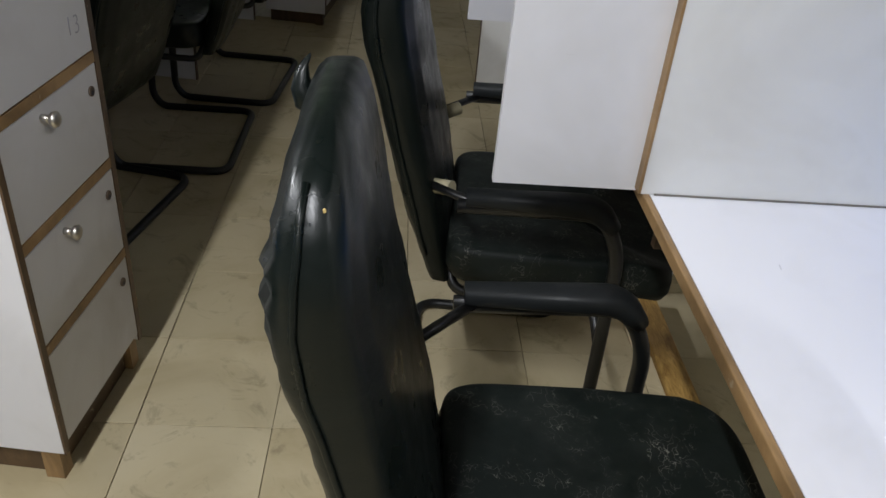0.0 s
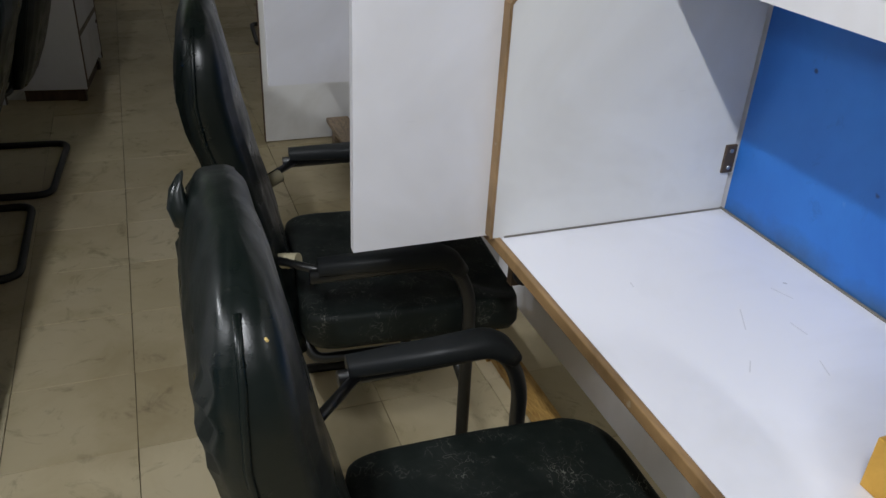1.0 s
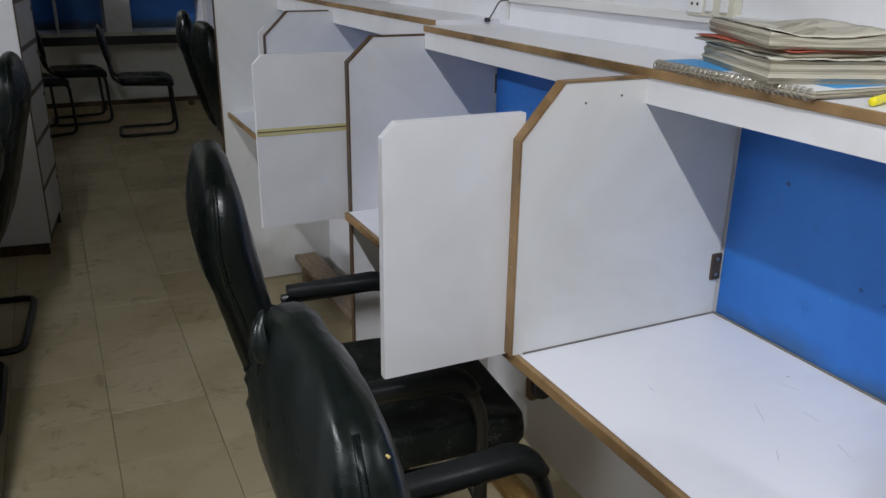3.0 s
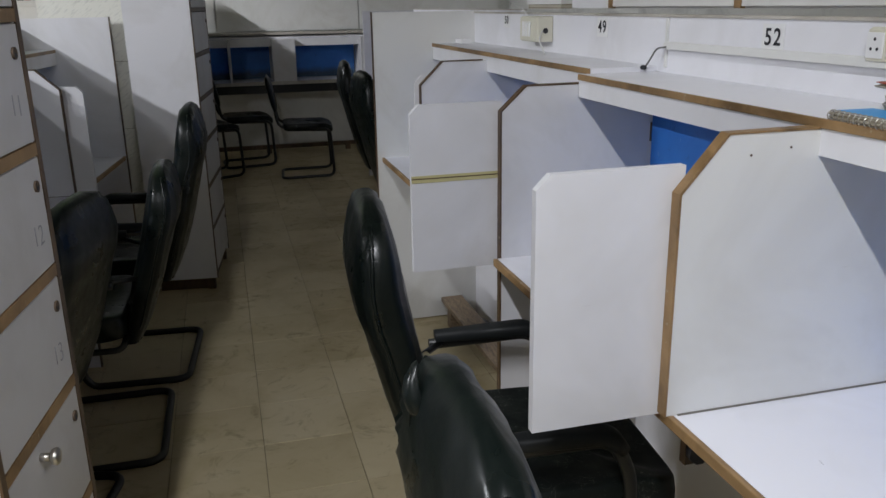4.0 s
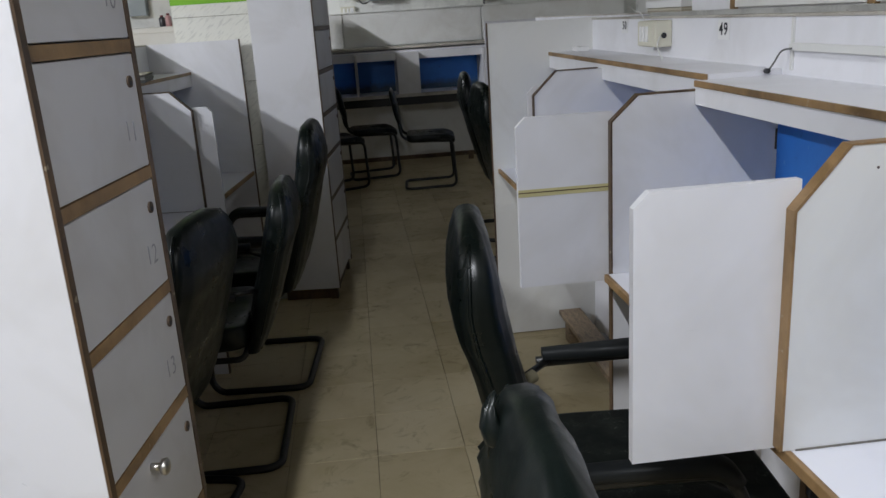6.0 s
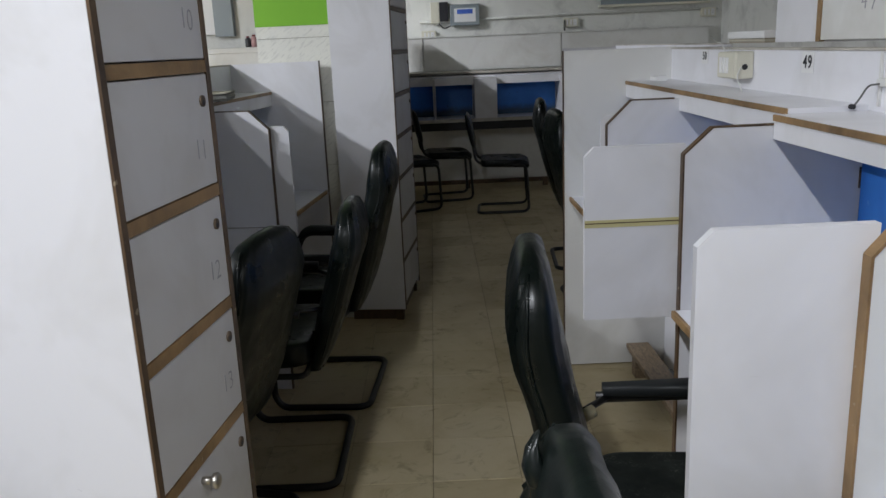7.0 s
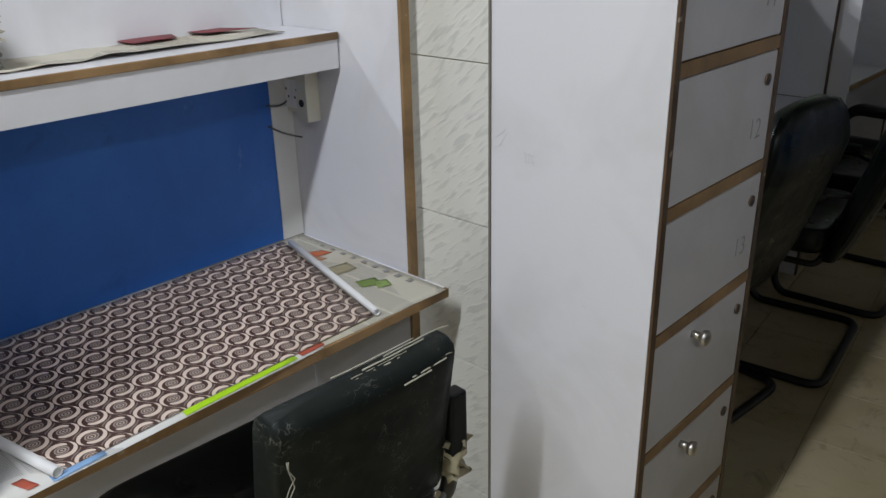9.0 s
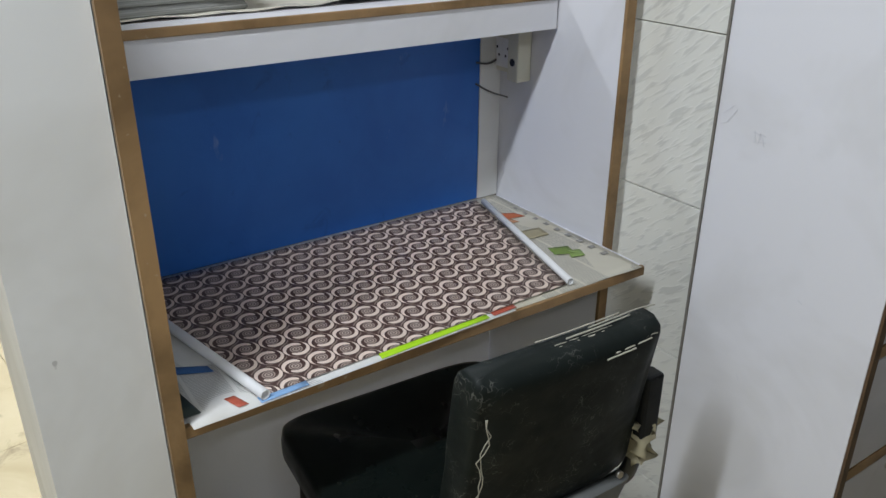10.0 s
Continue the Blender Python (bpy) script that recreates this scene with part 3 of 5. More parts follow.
def arm_pad(y, x0, x1, z):
    """Moulded pad that runs forward and bends down at its front end."""
    path = rounded([(x0, y, z), (x1 - 0.020, y, z + 0.003), (x1 + 0.018, y, z - 0.036)], 0.05, 6)
    rows = []
    for i, p in enumerate(path):
        q = path[min(i + 1, len(path) - 1)] - path[max(i - 1, 0)]
        q.normalize()
        up = Vector((-q.z, 0, q.x))
        k = 0.72 if i in (0, len(path) - 1) else 1.0
        rows.append([p + Vector((0, 1, 0)) * a * k + up * b * k for a, b in superellipse(0.027, 0.019, 16, 3.0)])
    return loft(rows)


def office_chair(m, label, torn=False, top=1.06, w=0.43, dirty=True, taped=False, arm_foam=False):
    c = thing("office_chair", label, "chair", m, "chairs along the desks")
    b = part("backrest", backrest(w, top, 1.0 if torn else 0.4), M_LEATHER, c, "glossy black padded back with stitched seams")
    for e in (-1, 1):
        pts = []
        for k in range(26):
            q = 0.10 + 0.86 * k / 25
            z = 0.40 + (top - 0.40) * q
            rear, front = back_at(z, top)
            sway = 0.003 * noise.noise((e * 4, z * 11, -0.56 + w)) + 0.002 * noise.noise((e * 11, z * 26, -1.12))
            pts.append((rear + (front - rear) * 0.36 + sway, e * (half_width(q, w) + 0.0005) + sway, z))
        part("seam_piping", tube(pts, 0.0036, 6), M_LEATHER, b)
    part("seat", seat_pad(), M_SEAT if dirty else M_LEATHER, c, "flat black seat with cracked, dusty cover" if dirty else "")
    hy = 0.262
    side = lambda y: [(-0.20, y, 0.622), (0.065, y, 0.630), (0.105, y, 0.55), (0.112, y, 0.06), (0.08, y, 0.0135)]
    path = side(hy) + [(-0.275, hy, 0.0135), (-0.275, -hy, 0.0135)] + side(-hy)[::-1]
    part("sled_frame", tube(rounded(path, 0.06, 6), 0.0135, 10), M_TUBE, c, "bent black steel tube")
    for e in (-1, 1):
        part("seat_rail", tube(rounded([(0.108, e * hy, 0.33), (0.095, e * 0.185, 0.385), (-0.19, e * 0.185, 0.38), (-0.205, e * 0.15, 0.42)], 0.04, 4), 0.011, 8), M_TUBE, c)
        arm = part("armrest", arm_pad(e * hy, -0.185, 0.068, 0.642), M_PLASTIC, c, "black plastic armrest pad")
        rear, front = back_at(0.62, top)
        part("arm_rod", tube([(front - 0.03, e * (w / 2 - 0.035), 0.615), (-0.165, e * hy, 0.628)], 0.0085, 8), M_TUBE, c)
        if taped:
            part("tape_wrap", tube(rounded([(front - 0.012, e * (w / 2 - 0.03), 0.612), (front + 0.02, e * (w / 2 - 0.01), 0.62)], 0.01, 2), 0.015, 9), M_OLDTAPE, c, "crumpled yellowed tape round the joint")
        if arm_foam and e > 0:
            part("torn_foam", loft([[(-0.10 + dx, e * hy - 0.005 + 0.018 * s * a, 0.645 + dz + 0.010 * s * bb) for a, bb in superellipse(1, 1, 12, 2)] for dx, dz, s in ((-0.05, 0.006, 0.3), (-0.03, 0.013, 1), (0.02, 0.013, 1.1), (0.05, 0.005, 0.3))]), M_FOAM, arm, "exposed yellow foam")
    if torn:
        rear, front = back_at(top - 0.06, top)
        curl = loft([[(rear + 0.016 - 0.36 * dx + 0.011 * k * a, 0.075 + 0.6 * dy + 0.015 * k * bb, top - 0.045 + 0.62 * dz + 0.005 * k * a + 0.003 * noise.noise((a * 3, bb * 3, dz * 60))) for a, bb in superellipse(1, 1, 14, 2.4)]
                     for dx, dy, dz, k in ((0.0, 0.0, -0.02, 1.0), (0.030, 0.0, -0.005, 1.1), (0.050, 0.005, 0.02, 0.9), (0.047, 0.012, 0.045, 0.62), (0.033, 0.018, 0.062, 0.35), (0.026, 0.02, 0.068, 0.08))])
        part("torn_flap", curl, M_LEATHER, b, "loose curl of torn cover")
        rear, front = back_at(1.02, top)
        part("tear_spot", disc(((rear + front) / 2 + 0.01, -half_width(0.92, w) - 0.002, 1.022), (0.2, -1, 0.1), 0.0013, 0.004, 8), M_FOAM, b, "speck of yellow foam")
    return c


M_OLDTAPE = plaster("crumpled_old_tape", (0.38, 0.34, 0.22), 0.6)

C1 = office_chair(pose(0.488, 0.985, 0, 0, 0, -1.0), "black leatherette office chair with torn glossy cover, pushed under a desk", True, 1.055, w=0.41)
C2 = office_chair(pose(0.535, 1.79, 0, 0, 0, -5), "black leatherette office chair with taped arm joints, pushed under a desk", False, 1.065, w=0.41, taped=True)
for u, v, rot, top, lab, foam in ((1.04, -0.49, 174, 0.97, "black leatherette office chair standing in the shade of lockers", False), (1.57, -0.385, 186, 0.94, "black leatherette office chair with a torn yellow foam armrest", True), (2.20, -0.375, 182, 1.06, "black high-backed leatherette office chair beside a locker tower", False)):
    office_chair(LEFT @ pose(v, u, 0, 0, 0, rot), lab, False, top, dirty=False, arm_foam=foam)
for x, y, rot in ((1.01, 4.68, 4), (1.05, 5.55, -4)):
    office_chair(pose(x, y, 0, 0, 0, rot), "black leatherette office chair beyond the tall panel", False, 1.08, dirty=False)




# ---- fittings on the right row ----
def number_sticker(parent, body, y, z, x=0.9975, h=0.036):
    st = part("number_sticker", box(x - 0.0012, x - 0.0002, y - 0.034, y + 0.034, z - 0.027, z + 0.027), M_STICKER, parent, "white paper seat number")
    for k, ch in enumerate(body):
        text_part("digit", ch, h * 1.3, at(x - 0.0022, y + (0.5 - k) * h * 0.78, z, FACE_NEG_X), M_INK, st, 0.0006)


number_sticker(R1, "52", 1.735, 1.340)
number_sticker(R2, "49", 2.505, 1.344, 1.0015)
number_sticker(R2, "50", 3.325, 1.352, 1.0015, 0.03)

M_DUCT = mat("white_plastic_trunking", (0.72, 0.72, 0.70), 0.4)
trunk = thing("cable_trunking", "white plastic cable trunking along the desk back", "trunking")
part("channel", box(0.985, 0.9975, 0.60, 2.13, 1.300, 1.318, 0.002), M_DUCT, trunk)
part("cover", box(0.9825, 0.9855, 0.60, 2.13, 1.302, 1.316), M_DUCT, trunk)
part("seam_strip", box(0.992, 0.9975, 2.132, 2.140, 1.256, 1.374), M_DUCT, trunk)

cable = thing("loose_cable", "loose dark cable with a taped end hanging on the desk back", "cable")
part("wire", tube(rounded([(0.982, 2.115, 1.306), (0.975, 2.150, 1.302), (0.968, 2.163, 1.275), (0.955, 2.172, 1.2505)], 0.02, 4), 0.0022, 7), M_CABLE, cable)
part("taped_end", loft([[(0.955 + 0.006 * s * a, 2.170 + dy, 1.2545 + 0.006 * s * b) for a, b in superellipse(1, 1, 10, 2)] for dy, s in ((-0.01, 0.4), (-0.004, 1), (0.008, 1), (0.016, 0.3))]), M_INK, cable)


def switch_box(name, label, m, w, h, d, rockers, sockets, hole=False):
    """Ivory surface box, face towards local -x; y along, z up, its back at x=0."""
    t = thing(name, label, "socket", m)
    part("box", box(-d, 0, -w / 2, w / 2, -h / 2, h / 2, 0.004), M_PLATE, t)
    part("plate", box(-d - 0.004, -d + 0.0005, -w / 2 + 0.003, w / 2 - 0.003, -h / 2 + 0.003, h / 2 - 0.003, 0.0015), M_PLATE, t)
    for y in rockers:
        part("rocker", box(-d - 0.009, -d - 0.0035, y - 0.008, y + 0.008, -h * 0.3, h * 0.3, 0.002), M_STICKER, t, "white rocker switch")
    for y in sockets:
        s = part("socket_face", box(-d - 0.0065, -d - 0.0035, y - 0.018, y + 0.018, -h * 0.36, h * 0.36, 0.001), M_STICKER, t)
        for a, b in ((-0.007, -0.006), (0.007, -0.006), (0, 0.01)):
            part("pin_hole", disc((-d - 0.0062, y + a, b), (-1, 0, 0), 0.003, 0.0006, 8), M_INK, s)
    if hole:
        part("cable_hole", disc((-d * 0.5, -w / 2 - 0.0005, -0.005), (0, -1, 0), 0.009, 0.0012, 12), M_INK, t)
    return t


switch_box("switch_box", "yellowed ivory switch box on the desk back", pose(1.0015, 2.948, 1.330), 0.155, 0.082, 0.055, (0.04, 0.012, -0.016), (), True)
wire = thing("loose_wire", "thin pale wire from a switch box down to the shelf", "cable")
part("wire", tube(rounded([(0.962, 2.866, 1.325), (0.93, 2.82, 1.30), (0.92, 2.74, 1.2585)], 0.03, 4), 0.002, 6), M_DUCT, wire)
wire2 = thing("loose_wire", "thin grey wire rising from a switch box over the ledge", "cable")
part("wire", tube(rounded([(0.965, 3.02, 1.374), (0.985, 3.12, 1.398), (1.05, 3.35, 1.40), (1.12, 3.62, 1.42)], 0.05, 4), 0.002, 6), M_DUCT, wire2)
switch_box("wall_socket", "white socket strip with two switches behind old papers", pose(0.9975, 1.412, 1.338), 0.115, 0.058, 0.014, (0.0, -0.036), (0.036,))

# papers and pens on the first shelf
def page_mat(name, color, line):
    m = mat(name, color, 0.85)
    v = coords(m, (1.5, 1.5, 420))
    f = noise_tex(m, v, 1.0, 3.0, 0.6)
    c = mixc(m, ramp(m, f, [(0.42, (0, 0, 0)), (0.62, (1, 1, 1))]), line, color)
    J(m, mixc(m, ramp(m, noise_tex(m, coords(m), 9.0, 4.0), [(0.45, (0, 0, 0)), (0.8, (0.55,) * 3)]), c, tuple(x * 0.6 for x in color)), bsdf(m).inputs["Base Color"])
    return m


M_PAGES = page_mat("old_page_edges", (0.60, 0.56, 0.46), (0.27, 0.24, 0.18))
M_PAGES2 = page_mat("grey_page_edges", (0.34, 0.34, 0.31), (0.13, 0.13, 0.12))


def newsprint(name, base=(0.60, 0.57, 0.48)):
    """Printed paper: grey columns of tiny lines, blank gutters, stains."""
    m = mat(name, base, 0.85)
    v = coords(m)
    sep = N(m, "ShaderNodeSeparateXYZ")
    J(m, v, sep.inputs[0])

    def stripes(src, scale, a, b):
        w = N(m, "ShaderNodeMath")
        w.operation = "MULTIPLY"
        J(m, src, w.inputs[0])
        w.inputs[1].default_value = scale
        f = N(m, "ShaderNodeMath")
        f.operation = "FRACT"
        J(m, w.outputs[0], f.inputs[0])
        return ramp(m, f.outputs[0], [(a, (0, 0, 0)), (b, (1, 1, 1))])

    lines = stripes(sep.outputs[0], 260.0, 0.42, 0.5)
    cols = stripes(sep.outputs[1], 17.0, 0.09, 0.11)
    ink = mixc(m, 1.0, lines, cols, "MULTIPLY")
    block = noise_tex(m, coords(m, (9, 12, 1)), 1.0, 0.0)
    ink = mixc(m, 1.0, ink, ramp(m, block, [(0.47, (0, 0, 0)), (0.49, (1, 1, 1))]), "MULTIPLY")
    c = mixc(m, mixc(m, 1.0, ink, (0.5, 0.5, 0.5), "MULTIPLY"), base, (0.13, 0.13, 0.14))
    c = mixc(m, ramp(m, noise_tex(m, v, 6.0, 4.0), [(0.5, (0, 0, 0)), (0.8, (0.4,) * 3)]), c, (0.40, 0.33, 0.20))
    J(m, c, bsdf(m).inputs["Base Color"])
    bump(m, noise_tex(m, v, 14.0, 3.0), 0.4, 0.006)
    return m


M_NEWS = newsprint("newsprint", (0.58, 0.55, 0.46))
M_NEWS2 = newsprint("bright_newsprint", (0.70, 0.70, 0.68))
M_BLUEP = mat("sky_blue_print", (0.06, 0.34, 0.72), 0.5)
M_REDP = mat("dull_red_print", (0.42, 0.09, 0.05), 0.6)
M_MAROON = mat("maroon_print", (0.22, 0.05, 0.055), 0.6)
M_YELLOW = mat("yellow_marker_plastic", (0.80, 0.70, 0.01), 0.35)
M_AMBER = wood("amber_cardboard", (0.46, 0.25, 0.03), (0.58, 0.32, 0.045), (1, 1, 1), 0.6)


def slab(w, d, h, seed, n=14, wave=0.0055, bend=0.0):
    """A pile of sheets: a box with ragged sides and a soft top."""
    rng = random.Random(seed)
    bm = bmesh.new()
    outline = []
    for k in range(n):
        outline.append((w / 2, -d / 2 + d * k / n))
    for k in range(n):
        outline.append((w / 2 - w * k / n, d / 2))
    for k in range(n):
        outline.append((-w / 2, d / 2 - d * k / n))
    for k in range(n):
        outline.append((-w / 2 + w * k / n, -d / 2))
    layers = max(4, int(h / 0.004))
    rows = []
    for i in range(layers + 1):
        q = i / layers
        off = rng.uniform(-wave, wave)
        row = []
        for x, y in outline:
            k = 1 + off / max(w, d) * 2
            row.append((x * k + 0.0012 * noise.noise((x * 30, y * 30, i * 3 + seed)), y * k + 0.0012 * noise.noise((y * 30, x * 30, i * 5 + seed)), h * q + bend * q * (x / w) ** 2 * 4 + 0.002 * q * noise.noise((x * 12, y * 12, seed))))
        rows.append(row)
    loft(rows, bm)
    for f in bm.faces:
        f.smooth = False
    return bm


def paper_pile(name, label, category, m, w, d, h, seed, side, top_mat, bend=0.0):
    t = thing(name, label, category, m)
    part("page_block", slab(w, d, h, seed, bend=bend), side, t)
    g = bmesh.new()
    nx, ny = 12, 12
    vs = [[g.verts.new((-w / 2 + w * i / nx, -d / 2 + d * j / ny, h + 0.0018 + bend * ((i / nx - 0.5)) ** 2 * 4 + 0.0025 * noise.noise((i * 0.5, j * 0.5, seed)))) for j in range(ny + 1)] for i in range(nx + 1)]
    for i in range(nx):
        for j in range(ny):
            f = g.faces.new([vs[i][j], vs[i + 1][j], vs[i + 1][j + 1], vs[i][j + 1]])
            f.smooth = True
    ex = bmesh.ops.extrude_face_region(g, geom=g.faces[:])
    bmesh.ops.translate(g, vec=(0, 0, 0.0012), verts=[v for v in ex["geom"] if isinstance(v, bmesh.types.BMVert)])
    part("cover_sheet", g, top_mat, t)
    return t


# spiral notebook, its wire edge over the shelf front
nb = thing("spiral_notebook", "white spiral-bound notebook with blue cover print, under old papers", "notebook", pose(0.882, 1.150, 1.2445, 0, 0, -3))
part("page_block", slab(0.20, 0.32, 0.010, 3), M_PAGES, nb)
part("cover", box(-0.099, 0.0985, -0.159, 0.159, 0.0105, 0.0118, 0.0003), M_STICKER, nb, "white card cover")
part("blue_print", box(-0.06, 0.03, -0.155, -0.10, 0.0119, 0.0122), M_BLUEP, nb)
part("blue_print", box(-0.095, -0.03, 0.02, 0.155, 0.0119, 0.0122), M_BLUEP, nb)
for k in range(29):
    y = -0.152 + k * 0.0108
    ring = [(-0.101 + 0.0085 * math.cos(w), y + 0.0012 * w / 6.28, 0.006 + 0.0075 * math.sin(w)) for w in [2 * math.pi * j / 10 for j in range(10)]]
    part("wire_ring", tube(ring, 0.0011, 5, True), M_STEEL, nb)

paper_pile("magazine_pile", "thick pile of yellowed old magazines on a notebook", "magazines", pose(0.880, 1.140, 1.2570, 0, 0.0, -24), 0.155, 0.25, 0.028, 11, M_PAGES, M_NEWS)
paper_pile("folded_newspaper", "folded old newspaper with an orange front strip", "newspaper", pose(0.884, 1.150, 1.2895, 0, 0, -15), 0.150, 0.25, 0.005, 12, M_PAGES, M_REDP)
paper_pile("magazine_pile", "loose pile of crumpled old newspapers", "newspapers", pose(0.888, 1.146, 1.299, 0, 0, -27), 0.155, 0.26, 0.013, 13, M_PAGES, M_NEWS, 0.009)

pen = thing("highlighter", "yellow highlighter pen on the shelf", "pen", pose(0.860, 0.957, 1.2502, 0, 0, 18))
part("barrel", loft([[(x, r * math.cos(w), r * math.sin(w)) for w in [2 * math.pi * k / 14 for k in range(14)]] for x, r in ((-0.060, 0.0048), (-0.058, 0.0055), (0.018, 0.0056), (0.019, 0.0052))]), M_YELLOW, pen)
part("cap", loft([[(x, r * math.cos(w), r * math.sin(w)) for w in [2 * math.pi * k / 14 for k in range(14)]] for x, r in ((0.0195, 0.0058), (0.066, 0.0056), (0.074, 0.0044), (0.076, 0.002))]), M_YELLOW, pen, "yellow cap with clip")
part("clip", box(0.022, 0.060, -0.0022, 0.0022, 0.0060, 0.0074, 0.0006), M_YELLOW, pen)

cal = thing("wall_notice", "white printed notice stuck on the desk back", "notice")
part("sheet", box(0.9963, 0.9975, 0.58, 0.995, 1.296, 1.372), M_STICKER, cal)
part("logo_disc", disc((0.9960, 0.925, 1.318), (-1, 0, 0), 0.014, 0.0006, 18), M_MAROON, cal)
for k in range(3):
    part("text_bar", box(0.9958, 0.9962, 0.60, 0.97 - 0.02 * k, 1.300 + 0.0, 1.3035), M_PENCIL, cal) if k == 0 else part("text_bar", box(0.9958, 0.9962, 0.60, 0.89 - 0.02 * k, 1.306 + 0.009 * k, 1.3105 + 0.009 * k), M_PENCIL, cal)

crate = thing("carton", "amber cardboard carton with a white label on the worktop", "box", pose(-0.02, 0.012, 0))
part("carton_body", box(0.738, 0.90, 0.575, 0.719, 0.7855, 0.850, 0.0015), M_AMBER, crate)
part("label", box(0.765, 0.885, 0.60, 0.700, 0.8502, 0.8508), M_STICKER, crate, "white printed label")
for k, (a, b) in enumerate(((0.775, 0.80), (0.806, 0.812), (0.818, 0.824), (0.84, 0.87))):
    part("text_bar", box(a, b, 0.61, 0.688 - 0.012 * (k % 2), 0.8509, 0.8512), M_PENCIL if k else M_INK, crate)
lg = bmesh.new()
tube([(0.7372, 0.655 + 0.022 * math.cos(w), 0.819 + 0.016 * math.sin(w)) for w in [math.pi * (1.0 + k / 10) for k in range(11)]], 0.0018, 6, bm=lg)
part("logo_arc", lg, M_INK, crate)
part("logo_dot", disc((0.7378, 0.652, 0.825), (-1, 0, 0), 0.011, 0.0008, 14), M_INK, crate)
part("logo_dot", disc((0.7368, 0.652, 0.825), (-1, 0, 0), 0.005, 0.0008, 12), M_AMBER, crate)

# pens' ends and small white thing on the second shelf
bx2 = thing("paper_packet", "small white paper packet on the shelf", "packet")
part("packet", box(0.90, 0.945, 3.60, 3.69, 1.2565, 1.274, 0.002), M_STICKER, bx2)
part("flap", box(0.899, 0.946, 3.6, 3.64, 1.2743, 1.2752), M_STICKER, bx2)

# pen strokes on the first worktop
for x, y, rot, ln in ((0.80, 1.02, 20, 0.05), (0.86, 0.98, 55, 0.03), (0.74, 0.93, 10, 0.025), (0.90, 1.06, 70, 0.035), (0.70, 1.14, 40, 0.012), (0.83, 0.90, 30, 0.03)):
    st = part("pen_stroke", box(-ln / 2, ln / 2, -0.0007, 0.0007, 0, 0.0003), M_SCUFF, R1)
    st.matrix_basis = pose(x, y, 0.7853, 0, 0, rot + 40)

# wooden foot rests under the desks
def foot_rest(label, y0, y1, x, z, w, material, mlegs):
    t = thing("foot_rest", label, "foot rest")
    part("board", box(x - w / 2, x + w / 2, y0, y1, z, z + 0.022, 0.003), material, t)
    for y in (y0 + 0.18, y1 - 0.12):
        part("block", box(x - w / 2 + 0.005, x + w / 2 - 0.005, y - 0.03, y + 0.03, 0.0, z - 0.0005, 0.002), mlegs, t)


foot_rest("grey weathered plank foot rest on wooden blocks under a desk", 2.30, 3.72, 0.875, 0.085, 0.10, M_PLANK, M_PLANK)
foot_rest("raw yellow timber foot rest lying under a desk", 1.45, 2.12, 0.915, 0.03, 0.07, M_YWOOD, M_YWOOD)
dust = thing("dark_rag", "crumpled dark cloth under a desk", "rag", pose(0.955, 3.42, 0))
part("cloth", loft([[(0.035 * s * a + 0.01 * noise.noise((a * 3, b * 3, zz * 50)), 0.16 * s * b + 0.01 * noise.noise((b * 3, a * 3, zz * 40)), zz) for a, b in superellipse(1, 1, 22, 2.2)] for zz, s in ((0.0, 1.0), (0.02, 1.0), (0.05, 0.8), (0.07, 0.45), (0.074, 0.1))]), M_CABLE, dust)


# overhead cupboards standing behind the ledge
def cupboard(y0, y1, num, first=False):
    t = thing("cupboard", "white laminate wall cupboard with brown edge strips, numbered in pen", "cupboard", None, "cupboards over the desks")
    part("carcass", box(1.036, 1.38, y0, y1, 1.395, 2.25, 0.001), M_WHITE, t)
    if first:
        part("plain_board", box(1.026, 1.0355, y1 - 0.26, y1, 1.396, 2.249), M_WHITE, t)
        y1 -= 0.26
    part("edge_strip", box(1.022, 1.0355, y1 - 0.024, y1 - 0.0005, 1.396, 2.249, 0.001), M_TRIM, t, "brown wooden edge strip")
    d = part("door", box(1.024, 1.0355, y0 + 0.004, y1 - 0.0255, 1.4, 2.245, 0.0012), M_CREAM, t)
    for k, ch in enumerate(num):
        text_part("digit", ch, 0.056, at(1.0233, (y0 + y1) / 2 + 0.07 - 0.042 * k, 1.486 - 0.004 * k, FACE_NEG_X), M_PENCIL, d, -0.001)


cupboard(1.915, 2.78, "47", True)
cupboard(1.315, 1.914, "27")
cupboard(0.715, 1.314, "48")
cupboard(0.10, 0.714, "28")
wb = thing("white_box", "flat white carton lying on papers above the ledge", "box")
part("lid", box(1.06, 1.16, 2.95, 3.27, 1.408, 1.432, 0.002), M_STICKER, wb)
part("tray", box(1.065, 1.155, 2.955, 3.265, 1.3935, 1.4078), M_PAGES, wb)


